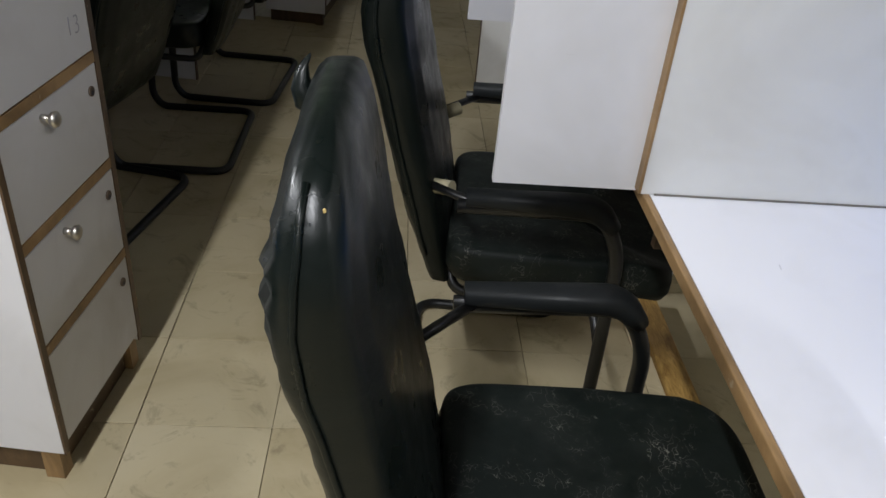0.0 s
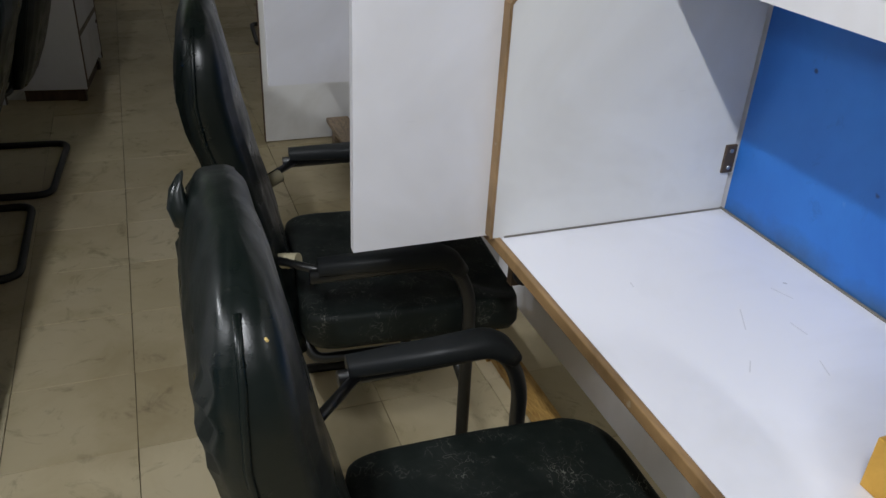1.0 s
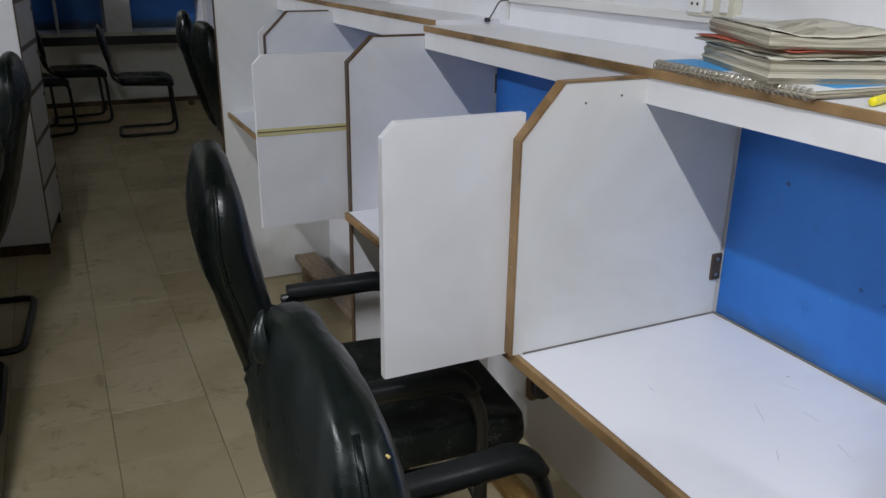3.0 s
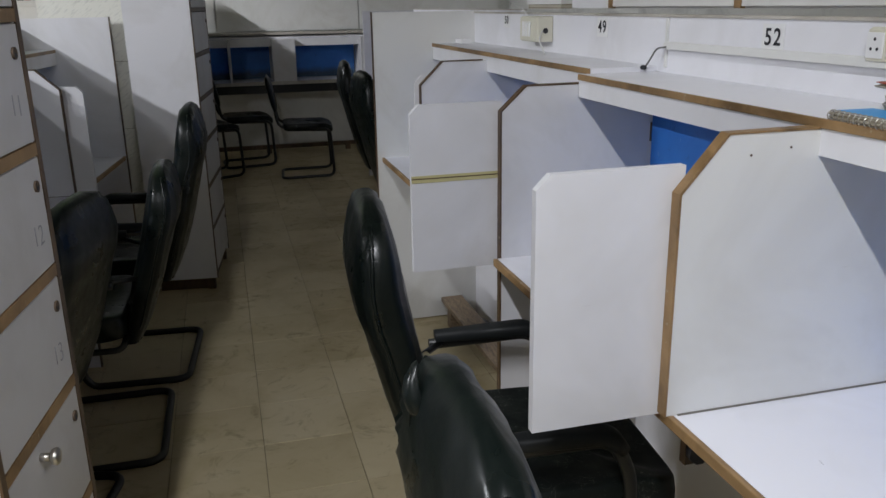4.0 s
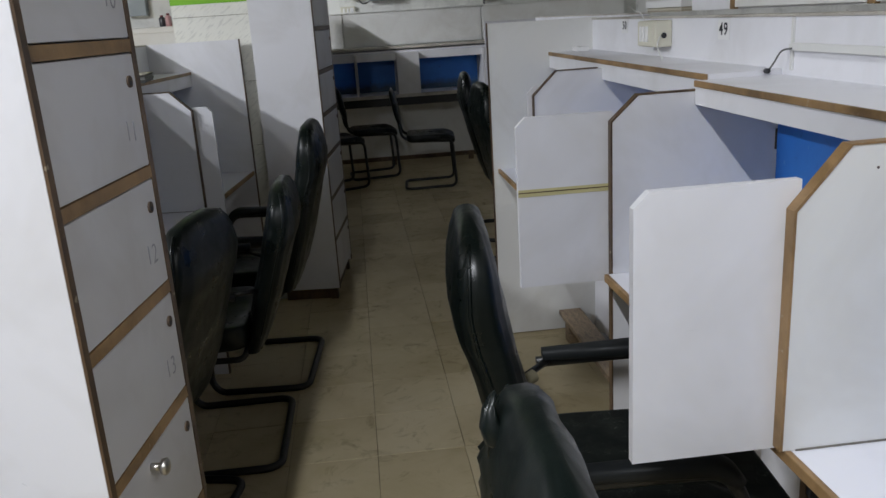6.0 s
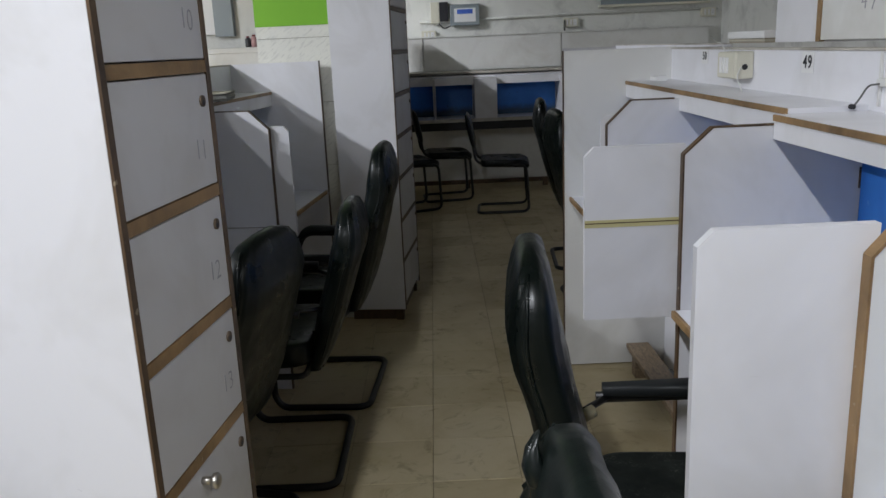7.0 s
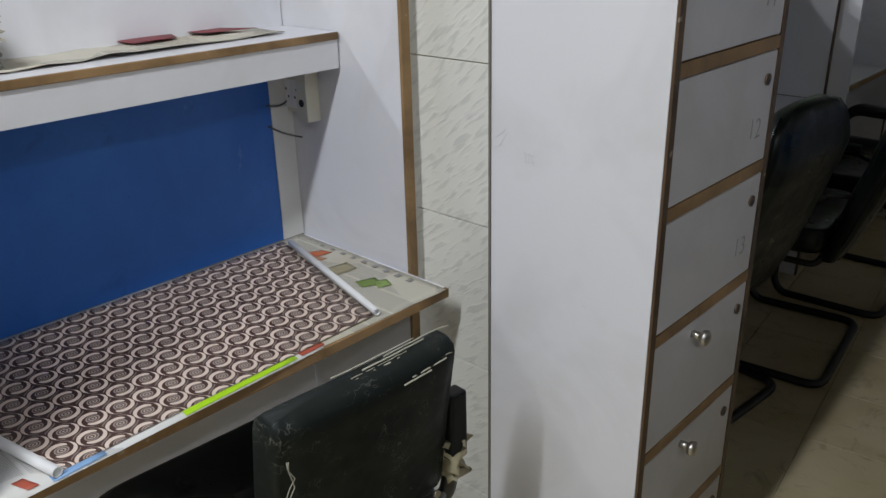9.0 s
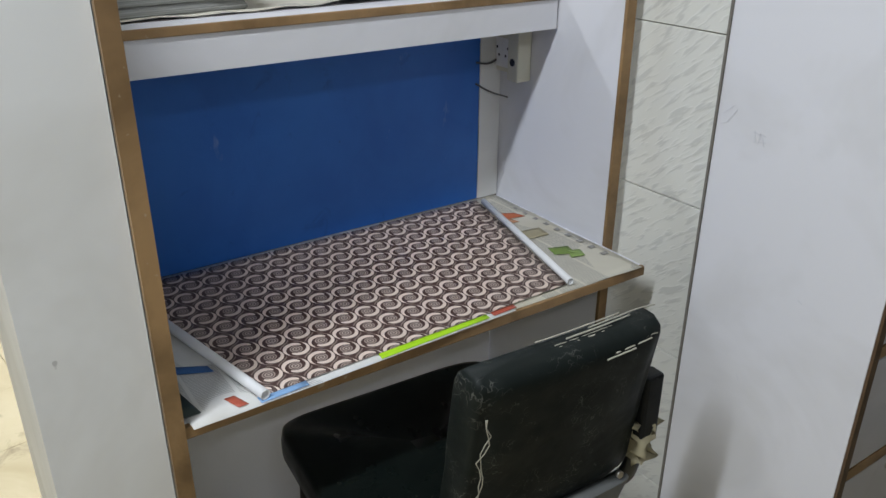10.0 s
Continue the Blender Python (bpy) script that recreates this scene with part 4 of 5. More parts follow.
# ---- left desk near the camera ----
def swirl_mat():
    """Printed wrap: rows of brown and cream rosettes with curling petals."""
    m = mat("swirl_print_paper", (0.6, 0.5, 0.45), 0.5)
    v = coords(m, (1 / 0.043, 1 / 0.043, 1))
    sep = N(m, "ShaderNodeSeparateXYZ")
    J(m, v, sep.inputs[0])

    def mth(op, a, b=None, c=None):
        n = N(m, "ShaderNodeMath")
        n.operation = op
        for s, x in zip(n.inputs, (a, b, c)):
            if x is None:
                continue
            if isinstance(x, (int, float)):
                s.default_value = x
            else:
                J(m, x, s)
        return n.outputs[0]

    row = mth("FLOOR", sep.outputs[0])
    sh = mth("MULTIPLY", mth("MODULO", mth("ADD", row, 200.0), 2.0), 0.5)
    fx = mth("SUBTRACT", mth("FRACT", sep.outputs[0]), 0.5)
    fy = mth("SUBTRACT", mth("FRACT", mth("ADD", sep.outputs[1], sh)), 0.5)

    def dist(x0, y0):
        dx, dy = mth("SUBTRACT", fx, x0), mth("SUBTRACT", fy, y0)
        return mth("SQRT", mth("ADD", mth("MULTIPLY", dx, dx), mth("MULTIPLY", dy, dy)))

    r = dist(0.0, 0.0)
    turn = mth("ADD", mth("DIVIDE", mth("ARCTAN2", fy, fx), 2 * math.pi), 1.0)
    arm = mth("FRACT", mth("ADD", mth("MULTIPLY", turn, 2.0), 0.3))
    off = mth("ABSOLUTE", mth("SUBTRACT", r, mth("MULTIPLY_ADD", arm, 0.15, 0.315)))
    half = mth("MULTIPLY_ADD", mth("SINE", mth("MULTIPLY", mth("POWER", arm, 0.7), math.pi)), 0.078, 0.018)
    petal = ramp(m, mth("DIVIDE", off, half), [(0.88, (1, 1, 1)), (1.0, (0, 0, 0))])
    eye = ramp(m, r, [(0.0, (0.75,) * 3), (0.035, (0.7,) * 3), (0.05, (0.06,) * 3), (0.085, (0.06,) * 3), (0.10, (0.6,) * 3), (0.135, (0.6,) * 3), (0.15, (0.06,) * 3), (0.18, (0.06,) * 3), (0.195, (0.5,) * 3), (0.225, (0.45,) * 3), (0.24, (0.0,) * 3)])
    vein = ramp(m, off, [(0.135, (0, 0, 0)), (0.15, (0.30,) * 3), (0.185, (0.30,) * 3), (0.20, (0, 0, 0))])
    vein = mixc(m, 1.0, vein, ramp(m, r, [(0.36, (0, 0, 0)), (0.40, (1, 1, 1))]), "MULTIPLY")
    both = mixc(m, 1.0, mixc(m, 1.0, petal, eye, "LIGHTEN"), vein, "LIGHTEN")
    c = mixc(m, both, (0.075, 0.040, 0.032), (0.72, 0.60, 0.51))
    J(m, c, bsdf(m).inputs["Base Color"])
    return m


M_SWIRL = swirl_mat()


def sheet(corners, z, n, seed, lift=0.0015, th=0.0005):
    """A thin sheet between four corners (x, y), lightly crumpled."""
    a, b, c, d = [Vector(p) for p in corners]
    bm = bmesh.new()
    vs = []
    for i in range(n + 1):
        row = []
        for j in range(n + 1):
            u, w = i / n, j / n
            p = a * (1 - u) * (1 - w) + b * u * (1 - w) + c * u * w + d * (1 - u) * w
            row.append(bm.verts.new((p.x, p.y, z + abs(lift * noise.noise((p.x * 9, p.y * 9, seed)) * 1.6))))
        vs.append(row)
    for i in range(n):
        for j in range(n):
            bm.faces.new([vs[i][j], vs[i + 1][j], vs[i + 1][j + 1], vs[i][j + 1]]).smooth = True
    ex = bmesh.ops.extrude_face_region(bm, geom=bm.faces[:])
    bmesh.ops.translate(bm, vec=(0, 0, th), verts=[v for v in ex["geom"] if isinstance(v, bmesh.types.BMVert)])
    bmesh.ops.recalc_face_normals(bm, faces=bm.faces[:])
    return bm


ZD = 0.7175
news = thing("newspaper_cover", "coloured newspaper sheets spread as a desk cover", "newspaper", LEFT)
part("sheet", sheet([(-0.444, 0.026), (-0.905, 0.030), (-0.905, -0.30), (-0.452, -0.30)], ZD, 18, 1), M_NEWS, news)
part("sheet", sheet([(-0.446, -0.28), (-0.905, -0.28), (-0.905, -0.858), (-0.432, -0.842)], ZD + 0.0012, 18, 2), M_NEWS2, news)
def print_patch(name, corners, c):
    part(name, sheet(corners, ZD + 0.0030, 4, 3, 0.0003), mat("print_colour", c, 0.7), news)


print_patch("printed_picture", [(-0.605, -0.070), (-0.575, -0.078), (-0.556, -0.040), (-0.590, -0.030)], (0.17, 0.25, 0.06))
print_patch("printed_picture", [(-0.575, -0.045), (-0.548, -0.060), (-0.540, -0.030), (-0.566, -0.020)], (0.24, 0.34, 0.10))
print_patch("printed_picture", [(-0.700, -0.066), (-0.660, -0.070), (-0.655, -0.022), (-0.694, -0.016)], (0.34, 0.30, 0.19))
print_patch("printed_picture", [(-0.800, -0.035), (-0.768, -0.042), (-0.760, 0.000), (-0.786, -0.008)], (0.50, 0.14, 0.06))
print_patch("printed_picture", [(-0.770, -0.052), (-0.745, -0.045), (-0.742, -0.030), (-0.766, -0.036)], (0.44, 0.22, 0.12))
for k in range(9):
    x = -0.52 - 0.035 * k
    print_patch("text_bar", [(x, 0.000 + 0.001 * k), (x - 0.012, 0.000 + 0.001 * k), (x - 0.012, 0.016), (x, 0.014)], (0.30, 0.29, 0.27))
M_LIME = mat("lime_print", (0.42, 0.72, 0.01), 0.6)
part("lime_strip", sheet([(-0.440, -0.548), (-0.456, -0.546), (-0.460, -0.335), (-0.448, -0.335)], ZD + 0.0036, 6, 3, 0.0003), M_LIME, news, "bright lime green print")
part("red_print", sheet([(-0.449, -0.325), (-0.461, -0.325), (-0.463, -0.275), (-0.451, -0.275)], ZD + 0.0036, 3, 3, 0.0003), M_REDP, news)
part("blue_print", sheet([(-0.436, -0.745), (-0.452, -0.745), (-0.455, -0.67), (-0.440, -0.67)], ZD + 0.0036, 3, 3, 0.0003), mat("pale_blue_print", (0.25, 0.42, 0.68), 0.7), news)
part("blue_print", sheet([(-0.585, -0.850), (-0.612, -0.850), (-0.57, -0.775), (-0.55, -0.772)], ZD + 0.0036, 3, 3, 0.0003), mat("deep_blue_print", (0.05, 0.14, 0.36), 0.7), news)
part("photo_print", sheet([(-0.462, -0.848), (-0.545, -0.852), (-0.552, -0.836), (-0.462, -0.822)], ZD + 0.0036, 3, 3, 0.0003), mat("dark_photo_print", (0.03, 0.045, 0.04), 0.6), news)
part("red_print", sheet([(-0.445, -0.775), (-0.475, -0.785), (-0.475, -0.77), (-0.445, -0.76)], ZD + 0.0036, 3, 3, 0.0003), M_REDP, news)

wrap = thing("gift_wrap_sheet", "brown and cream swirl-printed sheet with rolled ends lying on newspaper", "wrapping paper", LEFT)
part("sheet", sheet([(-0.450, -0.733), (-0.466, -0.148), (-0.890, -0.035), (-0.892, -0.828)], ZD + 0.0042, 22, 5, 0.002), M_SWIRL, wrap)


def roll(a, b, r):
    """A hollow roll of paper."""
    a, b = Vector(a), Vector(b)
    bm = bmesh.new()
    t = (b - a).normalized()
    side, up = t.cross(Vector((0, 0, 1))), Vector((0, 0, 1))
    rows = [(a + t * 0.03, r * 0.72), (a, r * 0.78), (a, r), (b, r), (b, r * 0.78), (b - t * 0.03, r * 0.72)]
    return loft([[p + q * (math.cos(w) * side + math.sin(w) * up) for w in [2 * math.pi * k / 18 for k in range(18)]] for p, q in rows], bm)


part("rolled_end", roll((-0.440, -0.737, ZD + 0.0125), (-0.79, -0.806, ZD + 0.0125), 0.0078), M_STICKER, wrap, "curled white paper edge")
part("rolled_end", roll((-0.460, -0.144, ZD + 0.0118), (-0.862, -0.035, ZD + 0.0118), 0.0068), M_STICKER, wrap, "curled white paper edge")

# socket under the shelf
L_SOCK = LEFT @ pose(-0.883, 0.0395, 1.05, 0, 0, 90)
switch_box("wall_socket", "ivory double socket under the shelf", L_SOCK, 0.075, 0.085, 0.012, (), (0.018, -0.018))
jb = thing("junction_box", "ivory plastic junction box under the shelf", "socket", LEFT)
part("box", box(-0.845, -0.81, 0.004, 0.0395, 1.0, 1.116, 0.003), M_PLATE, jb)
part("knockout", disc((-0.8275, 0.0035, 1.04), (0, -1, 0), 0.008, 0.001, 12), M_INK, jb)
cw = thing("loose_wire", "two dark wires sagging behind the blue panel", "cable", LEFT)
part("wire", tube(rounded([(-0.908, -0.03, 1.03), (-0.900, 0.0, 1.024), (-0.905, 0.03, 1.035)], 0.02, 4), 0.002, 6), M_CABLE, cw)
part("wire", tube(rounded([(-0.908, -0.03, 0.985), (-0.895, 0.0, 0.965), (-0.87, 0.03, 0.955)], 0.02, 4), 0.002, 6), M_CABLE, cw)
part("side_strip", box(-0.9050, -0.9125, -0.020, 0.0355, 0.7175, 1.166), M_CREAM, L1)

# things on the left shelf
paper_pile("magazine_pile", "pile of grey old account books on the shelf", "books", LEFT @ pose(-0.868, -0.72, 1.1925, 0, 0, 4), 0.13, 0.30, 0.042, 21, M_PAGES2, M_NEWS)
paper_pile("magazine_pile", "ragged yellowed books on top of grey ones", "books", LEFT @ pose(-0.868, -0.715, 1.2385, 0, 0, -2), 0.14, 0.31, 0.035, 22, M_PAGES, M_NEWS)
sn = thing("newspaper_cover", "old newspaper with maroon print lining the shelf", "newspaper", LEFT)
part("sheet", sheet([(-0.784, -0.87), (-0.925, -0.87), (-0.925, -0.04), (-0.80, -0.04)], 1.1918, 16, 7, 0.006), M_NEWS, sn)
part("maroon_print", sheet([(-0.86, -0.33), (-0.915, -0.33), (-0.915, -0.22), (-0.86, -0.24)], 1.2000, 5, 7, 0.001), M_MAROON, sn)
part("maroon_print", sheet([(-0.87, -0.17), (-0.92, -0.19), (-0.92, -0.12), (-0.85, -0.07)], 1.2000, 5, 8, 0.001), M_MAROON, sn)


# low-backed chair in front of the left desk
def low_chair():
    m = LEFT @ pose(-0.462, -0.412, 0, 0, 0, 177)
    c = thing("task_chair", "worn black chair with split cover and rag-tied post", "chair", m)
    out = []
    for k in range(27):
        q = k / 26
        z = 0.555 + 0.292 * q
        crown = math.sqrt(max(0.02, 1 - max(0.0, (q - 0.86) / 0.14) ** 3.2)) * math.sqrt(max(0.05, 1 - max(0.0, (0.14 - q) / 0.14) ** 2))
        pts = []
        for a, b in superellipse(1, 1, 40, 7.0):
            seam = 0.10 * math.exp(-((abs(b) - 0.9) / 0.04) ** 2)
            pts.append((-0.250 - 0.045 * q + a * 0.034 * (0.45 + 0.55 * crown) * (1 - seam) + 0.008 * b * b + 0.003 * noise.noise((b * 5, z * 16, a)), b * 0.154 * (0.95 + 0.05 * crown) + 0.002 * noise.noise((a * 5, z * 14, b * 3)), z))
        out.append(pts)
    bk = part("backrest", loft(out), M_SEAT, c, "black padded back, its cover split and thready along the rim")
    rng = random.Random(8)
    for k in range(14):
        rim = k not in (3, 7)
        y = rng.uniform(-0.12, 0.125)
        pts = []
        for j in range(15):
            w = j / 14
            wave = 0.004 * noise.noise((w * 7, k * 1.7, 0.4))
            if rim:
                yy = y + (w - 0.5) * (0.05 + 0.016 * (k % 7))
                pts.append((-0.328 + 0.008 * (yy / 0.158) ** 2 + 0.0035 * k - wave, yy, 0.826 + 0.0022 * k + wave - 0.16 * max(0.0, abs(yy) - 0.13)))
            else:
                pts.append((-0.294 - 0.030 * w + wave, 0.140 + 0.002 * (k % 5) + 3 * wave, 0.60 + 0.20 * w))
        part("frayed_thread", tube(pts, rng.uniform(0.0006, 0.0013), 5), M_FRAY, bk, "pale frayed threads" if k == 0 else "")
    for y, z in ((0.10, 0.575), (-0.02, 0.57), (-0.12, 0.58)):
        part("rivet", disc((-0.292, y, z), (-1, 0, 0.1), 0.006, 0.006, 10), M_STEEL, bk)
    part("back_shell", loft([[(-0.272 - 0.02 * q + 0.012 * a, b * 0.140, 0.505 + 0.065 * q) for a, b in superellipse(1, 1, 24, 4)] for q in (0, 0.05, 0.95, 1)]), M_SHELL, c, "bare grey board under the torn cover")
    part("seat", seat_pad(-0.20, 0.27, 0.48, 0.475, 0.08), M_LEATHER, c)
    for e in (-1, 1):
        if e > 0:
            continue
        part("post", tube(rounded([(-0.285, e * 0.170, 0.735), (-0.275, e * 0.170, 0.60), (-0.245, e * 0.19, 0.50), (-0.16, e * 0.17, 0.44), (0.0, e * 0.15, 0.42)], 0.05, 5), 0.0135, 10), M_TUBE, c)
        part("post_cap", box(-0.298, -0.270, e * 0.170 - 0.017, e * 0.170 + 0.017, 0.62, 0.738, 0.005), M_PLASTIC, c)
    base = rounded([(0.0, 0.20, 0.42), (0.17, 0.20, 0.41), (0.20, 0.20, 0.02), (-0.22, 0.20, 0.0135), (-0.22, -0.20, 0.0135), (0.20, -0.20, 0.02), (0.17, -0.20, 0.41), (0.0, -0.20, 0.42)], 0.06, 5)
    part("sled_frame", tube(base, 0.0125, 10), M_TUBE, c)
    rag = loft([[(-0.278 + 0.026 * s * a + 0.022 * noise.noise((a * 4, b * 4, z * 60)), -0.170 + 0.026 * s * b + 0.022 * noise.noise((b * 4, a * 4, z * 70)), z) for a, b in superellipse(1, 1, 18, 2)] for z, s in ((0.575, 0.25), (0.588, 0.85), (0.597, 0.5), (0.606, 0.95), (0.617, 0.75), (0.628, 1.0), (0.638, 0.7), (0.65, 0.85), (0.662, 0.45), (0.672, 0.2))])
    part("tied_rag", rag, M_OLDTAPE, c, "knotted dirty rag")


M_FRAY = mat("pale_frayed_thread", (0.42, 0.40, 0.32), 0.9)
M_SHELL = mat("bare_grey_board", (0.13, 0.135, 0.13), 0.7)
low_chair()

# papers on the far left shelf
paper_pile("magazine_pile", "small pile of papers on the far shelf", "papers", LEFT @ pose(-0.78, 2.42, 1.2405, 0, 0, 12), 0.13, 0.26, 0.03, 31, M_PAGES2, M_NEWS)
paper_pile("magazine_pile", "thin white papers on the far shelf", "papers", LEFT @ pose(-0.80, 2.08, 1.2405, 0, 0, -6), 0.16, 0.24, 0.035, 32, M_PAGES, M_NEWS2)


# ---- far end of the room ----
FAR = pose(0.35, 8.55, 0)
far = thing("carrel_desk", "far white study desk row with dark partitions and blue back panels", "study desk", FAR, "carrel runs")
part("worktop", box(-1.6, 1.9, -0.15, 0.30, 0.69, 0.72), M_TOP, far)
part("front_strip", box(-1.6, 1.9, -0.158, -0.1505, 0.69, 0.722), M_LEDGE, far)
part("apron", box(-1.6, 1.9, -0.13, -0.115, 0.61, 0.6895), M_TUBE, far, "dark rail under the worktop")
part("back_board", box(-1.6, 1.9, 0.301, 0.32, 0.0, 1.17), M_CREAM, far)
part("fascia", box(-1.6, 1.9, 0.02, 0.036, 1.045, 1.12), M_WHITE, far)
part("shelf", box(-1.6, 1.9, 0.0365, 0.30, 1.121, 1.14), M_TOP, far)
part("ledge", box(-1.6, 1.9, 0.01, 0.30, 1.155, 1.175), M_LEDGE, far)
for x, w in ((-1.25, 0.02), (-0.34, 0.02), (0.07, 0.22), (0.935, 0.06)):
    part("partition", box(x, x + w, -0.14, 0.2955, 0.7205, 1.115), M_GREY, far)
for a, b in ((-1.23, -0.345), (-0.315, 0.065), (0.295, 0.93), (1.0, 1.85)):
    part("pin_board", box(a, b, 0.2925, 0.3005, 0.721, 1.115), M_BLUE, far)
part("rail", box(-1.6, 1.9, -0.02, 0.02, 0.045, 0.085), M_TRIM_DARK, far)
for x in (-0.9, -0.05, 0.75, 1.5):
    part("post", box(x, x + 0.05, -0.018, 0.018, 0.0, 0.0445), M_TRIM_DARK, far)


def side_chair(m, label):
    """Armless tubular chair with a small padded back."""
    c = thing("visitor_chair", label, "chair", m, "far chairs")
    part("seat", seat_pad(-0.20, 0.22, 0.42, 0.47, 0.06), M_LEATHER, c)
    out = []
    for k in range(15):
        q = k / 14
        cr = math.sqrt(max(0.03, 1 - abs(2 * q - 1) ** 4))
        out.append([(-0.25 - 0.06 * q + a * 0.028 * cr, b * 0.20 * (0.8 + 0.2 * cr), 0.56 + 0.30 * q) for a, b in superellipse(1, 1, 24, 3)])
    part("backrest", loft(out), M_LEATHER, c)
    for e in (-1, 1):
        part("back_post", tube(rounded([(-0.27, e * 0.15, 0.66), (-0.24, e * 0.16, 0.46), (-0.15, e * 0.17, 0.425), (0.05, e * 0.19, 0.425)], 0.05, 4), 0.0125, 8), M_TUBE, c)
    base = rounded([(0.0, 0.20, 0.43), (0.19, 0.20, 0.42), (0.21, 0.20, 0.02), (-0.23, 0.20, 0.0135), (-0.23, -0.20, 0.0135), (0.21, -0.20, 0.02), (0.19, -0.20, 0.42), (0.0, -0.20, 0.43)], 0.06, 5)
    part("sled_frame", tube(base, 0.0125, 8), M_TUBE, c)


side_chair(pose(0.60, 7.36, 0, 0, 0, -4), "black armless tubular chair standing sideways in the dim far aisle")
side_chair(pose(0.12, 8.02, 0, 0, 0, 5), "black armless tubular chair standing sideways by the far desk")
side_chair(pose(-0.22, 7.55, 0, 0, 0, 20), "black armless tubular chair half hidden by a locker tower")

# wall above the far desk
wpan = thing("wall_panel", "white laminate panels on the far wall above the desks", "wall panel")
for a, b in ((-1.35, -0.08), (-0.07, 1.36), (1.37, 2.9)):
    part("panel", box(a, b, 8.955, 8.985, 1.18, 1.518, 0.002), M_CREAM, wpan)
part("top_strip", box(-1.35, 2.9, 8.94, 8.99, 1.519, 1.533), M_PLASTER, wpan)
conduit = thing("conduit_pipe", "grimy surface conduit running along the far wall", "pipe")
part("pipe", tube([(-0.1, 9.0, 1.68), (1.5, 8.995, 1.70), (3.0, 9.0, 1.695)], 0.012, 8), M_PLASTER, conduit)
part("pipe", tube([(1.40, 8.97, 1.535), (1.40, 8.97, 1.64)], 0.010, 8), M_CABLE, conduit)
M_METER = mat("grey_meter_case", (0.25, 0.29, 0.31), 0.4)
meter = thing("meter_box", "grey meter box with blue and white label", "meter")
part("case", box(0.22, 0.52, 8.93, 9.018, 1.63, 1.83, 0.006), M_METER, meter)
part("label", box(0.26, 0.48, 8.9275, 8.9295, 1.665, 1.80), M_STICKER, meter)
part("label_band", box(0.29, 0.45, 8.9262, 8.9272, 1.745, 1.79), mat("label_blue", (0.05, 0.12, 0.5), 0.5), meter)
part("lid_edge", box(0.215, 0.525, 8.928, 9.018, 1.831, 1.84), M_METER, meter)
ib = thing("isolator_box", "ivory isolator box with a dark lid on the far wall", "switch")
part("case", box(0.02, 0.11, 8.95, 9.018, 1.66, 1.87, 0.004), M_PLATE, ib)
part("lid", box(0.112, 0.20, 8.95, 9.018, 1.68, 1.87, 0.004), M_INK, ib)
part("wire", tube(rounded([(0.10, 8.96, 1.66), (0.15, 8.95, 1.60), (0.24, 8.95, 1.64)], 0.03, 4), 0.006, 6), M_INK, ib)
for x, z in ((-0.01, 1.545), (1.47, 1.615), (3.0, 1.66)):
    switch_box("wall_socket", "old ivory socket box on the far wall", pose(min(x, 2.9), 9.018, z, 0, 0, 90), 0.15, 0.09, 0.04, (0.04, 0.0), (-0.04,))
boardf = thing("framed_board", "large grey board in a frame high on the far wall", "board")
part("panel", box(1.78, 2.88, 8.96, 9.0, 1.775, 2.5), M_METER, boardf)
part("frame", box(1.76, 2.90, 8.95, 9.018, 1.75, 1.7745), M_PLATE, boardf)

# behind the left row: window, sill and bottles
BEH = LEFT @ pose(-1.02, 4.3, 0)
# unseen wall added to block the north tube from far floor and desks
shell("wall_aisle", box(-0.86, -0.70, 3.46, 7.15, 0, 1.66), M_WALL_DIM, "unseen grey half-height wall added to keep tube light off the far floor", LEFT)
lw = shell("wall_inner", box(-1.6, 0.25, 0.0, 0.12, 0, 3.05), M_PLASTER, "stained white plaster wall behind the left row", BEH)
sill = thing("wall_ledge", "worn white ledge on the inner wall", "ledge", BEH)
part("board", box(-1.2, 0.24, -0.16, -0.001, 1.44, 1.475, 0.004), M_CREAM, sill)
part("front", box(-1.2, 0.24, -0.158, -0.14, 1.28, 1.4395), M_CREAM, sill)
win = tagged(obj("window_1", box(-0.60, -0.44, -0.03, -0.002, 1.566, 2.4), M_STICKER), "small window with a grey shutter", "window", kind="structure")
win.matrix_basis = BEH
part("shutter", box(-0.435, -0.31, -0.05, -0.002, 1.55, 2.4), M_METER, win)
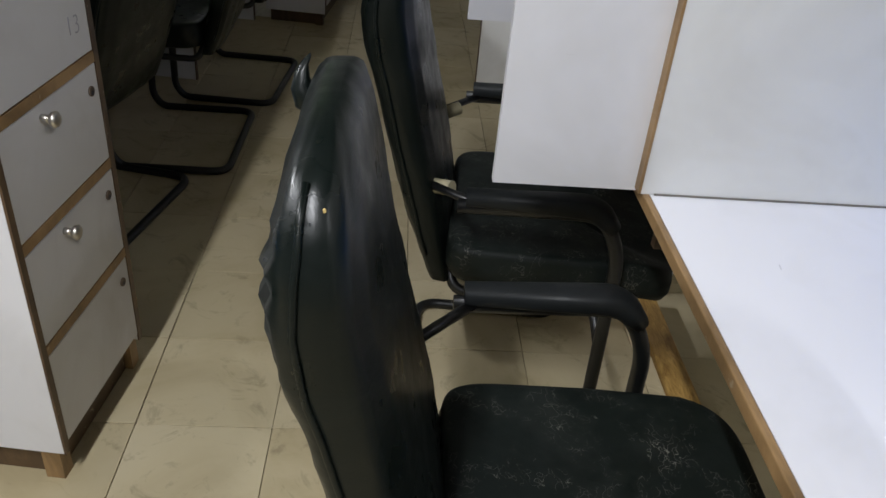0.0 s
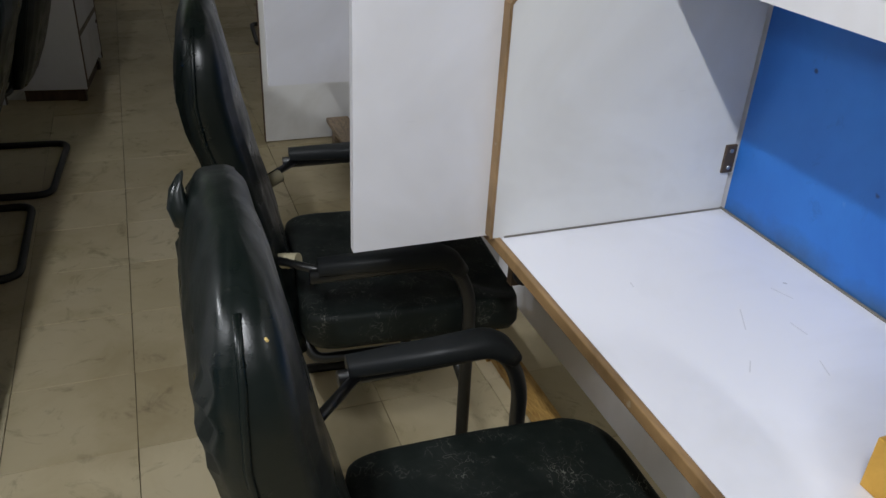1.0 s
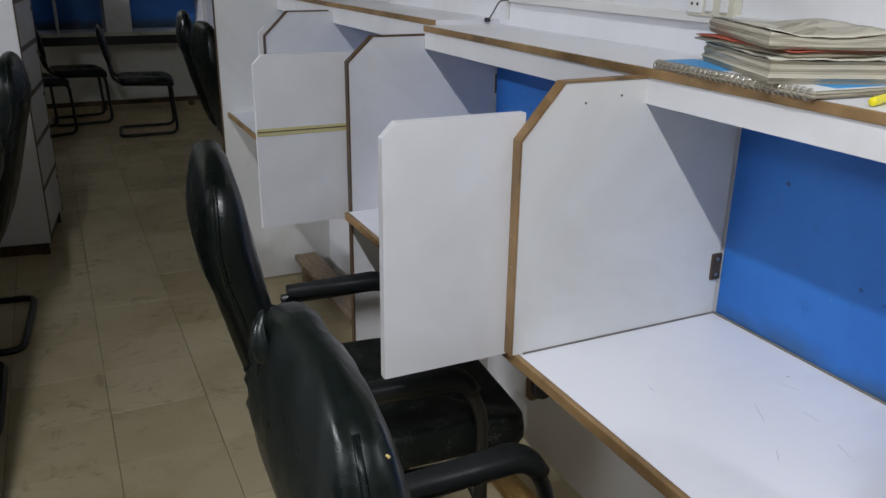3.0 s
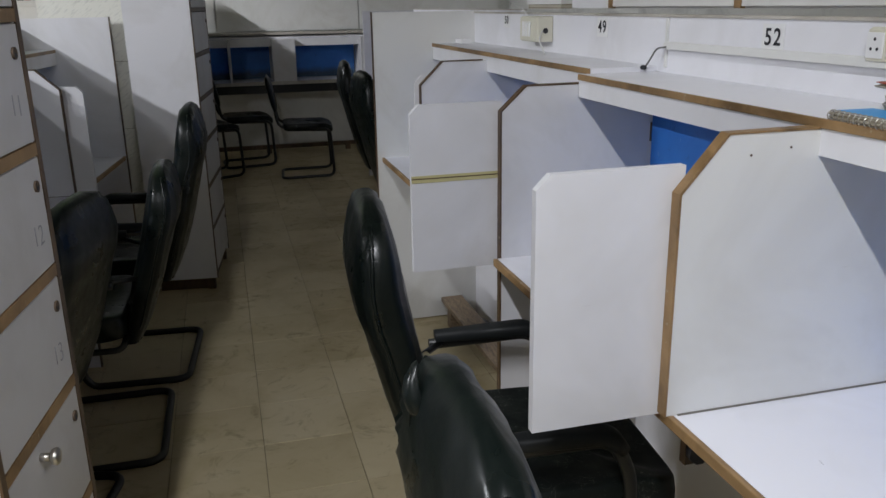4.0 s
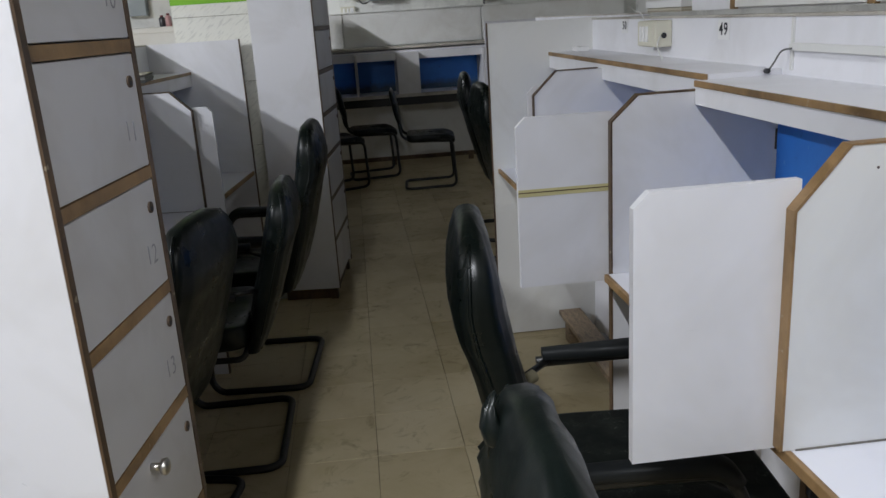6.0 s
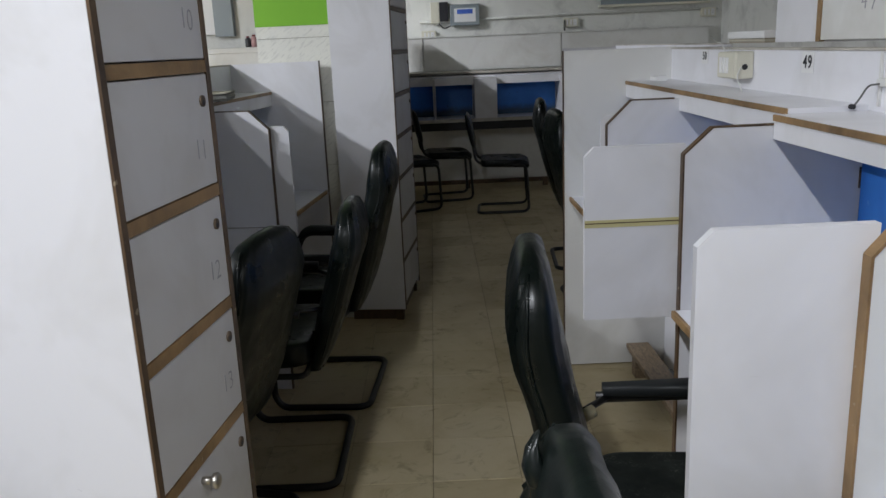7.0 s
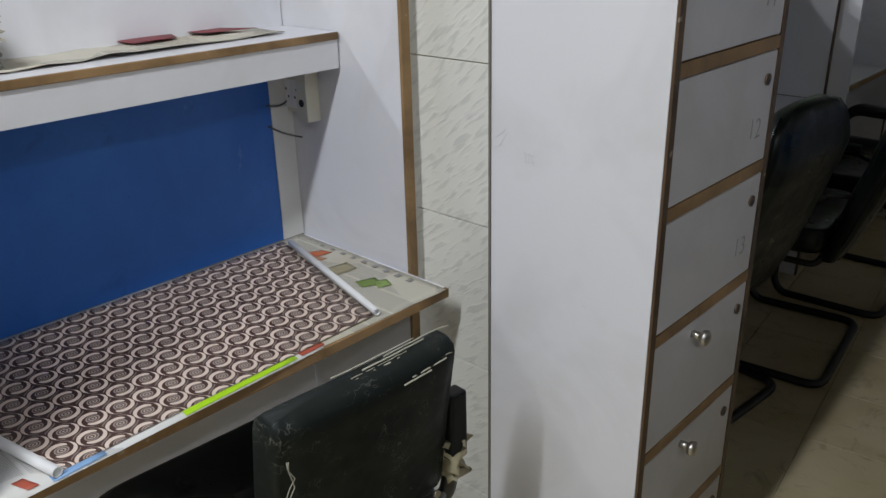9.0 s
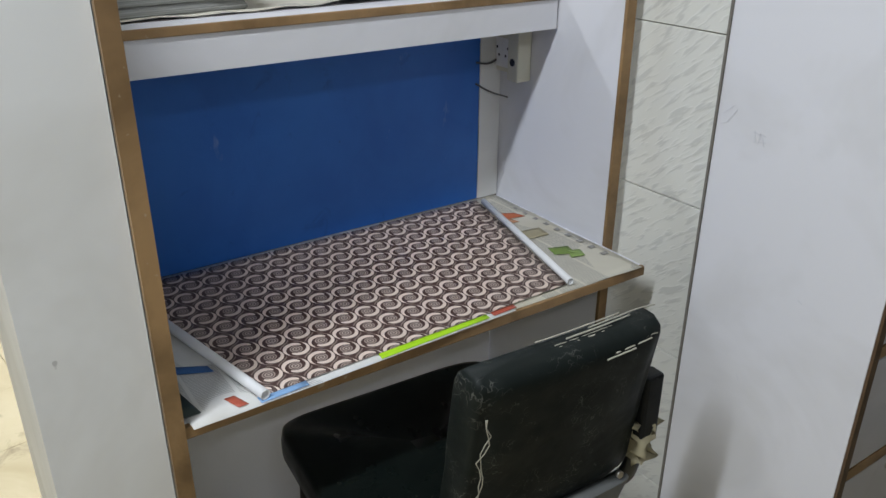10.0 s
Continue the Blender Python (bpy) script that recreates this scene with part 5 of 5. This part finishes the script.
for x, h, c in ((-0.12, 0.10, (0.55, 0.56, 0.55)), (-0.165, 0.085, (0.6, 0.35, 0.35)), (-0.205, 0.075, (0.05, 0.05, 0.06))):
    bt = thing("bottle", "small plastic bottle on the wall ledge", "bottle", BEH @ pose(x, -0.09, 1.4755), "bottles on the ledge")
    pl = mat("bottle_plastic", c, 0.3)
    part("body", loft([[(r * math.cos(w), r * math.sin(w), z) for w in [2 * math.pi * k / 14 for k in range(14)]] for z, r in ((0, 0.016), (0.004, 0.019), (h * 0.68, 0.019), (h * 0.8, 0.010), (h * 0.78, 0.009))]), pl, bt)
    part("cap", disc((0, 0, h * 0.78), (0, 0, 1), 0.010, h * 0.14, 12), M_MAROON, bt)



# row beyond the tall panel, behind the chairs there
R3 = desk_run("carrel_desk", "white study desk row beyond the tall panel", None, 1.10, 1, (4.55, 5.8, 7.1), 0.765, 0.42, 0.22, 1.17, 1.215, 1.236)
part("end_panel", box(1.09, 1.54, 7.101, 7.12, 0.0, 1.37), M_GREY, R3)
part("end_panel", box(1.09, 1.54, 4.53, 4.549, 0.0, 1.37), M_GREY, R3)
# ---- floor tiles ----
def tiles():
    p, g = 0.3, 0.0018
    box(-p / 2 + g / 2, p / 2 - g / 2, -p / 2 + g / 2, p / 2 - g / 2, -0.006, 0.0, 0.0012, None).to_mesh(bpy.data.meshes.new("floor_tile"))
    me = bpy.data.meshes["floor_tile"]
    me.materials.append(M_TILE)
    rng = random.Random(4)
    far = bmesh.new()
    for i in range(-13, 12):
        for j in range(-9, 31):
            x, y = 0.105 + i * p, 0.245 + j * p
            if not (-4.0 < x < 3.0 and -2.4 < y < 9.0):
                continue
            if -1.3 < x < 1.1 and 0.5 < y < 7.2 and len(floor.children) < 300:
                ob = new("floor_tile", me)
                ob.parent = floor
                ob.matrix_basis = pose(x, y, rng.uniform(-0.0012, 0.0), rng.uniform(-0.35, 0.35), rng.uniform(-0.35, 0.35), rng.uniform(-0.25, 0.25))
            else:
                box(x - p / 2 + g / 2, x + p / 2 - g / 2, y - p / 2 + g / 2, y + p / 2 - g / 2, -0.006, rng.uniform(-0.001, 0.0), bm=far)
    ob = obj("floor_tiles", far, M_TILE, floor)
    ob["kind"] = "stuff"


tiles()
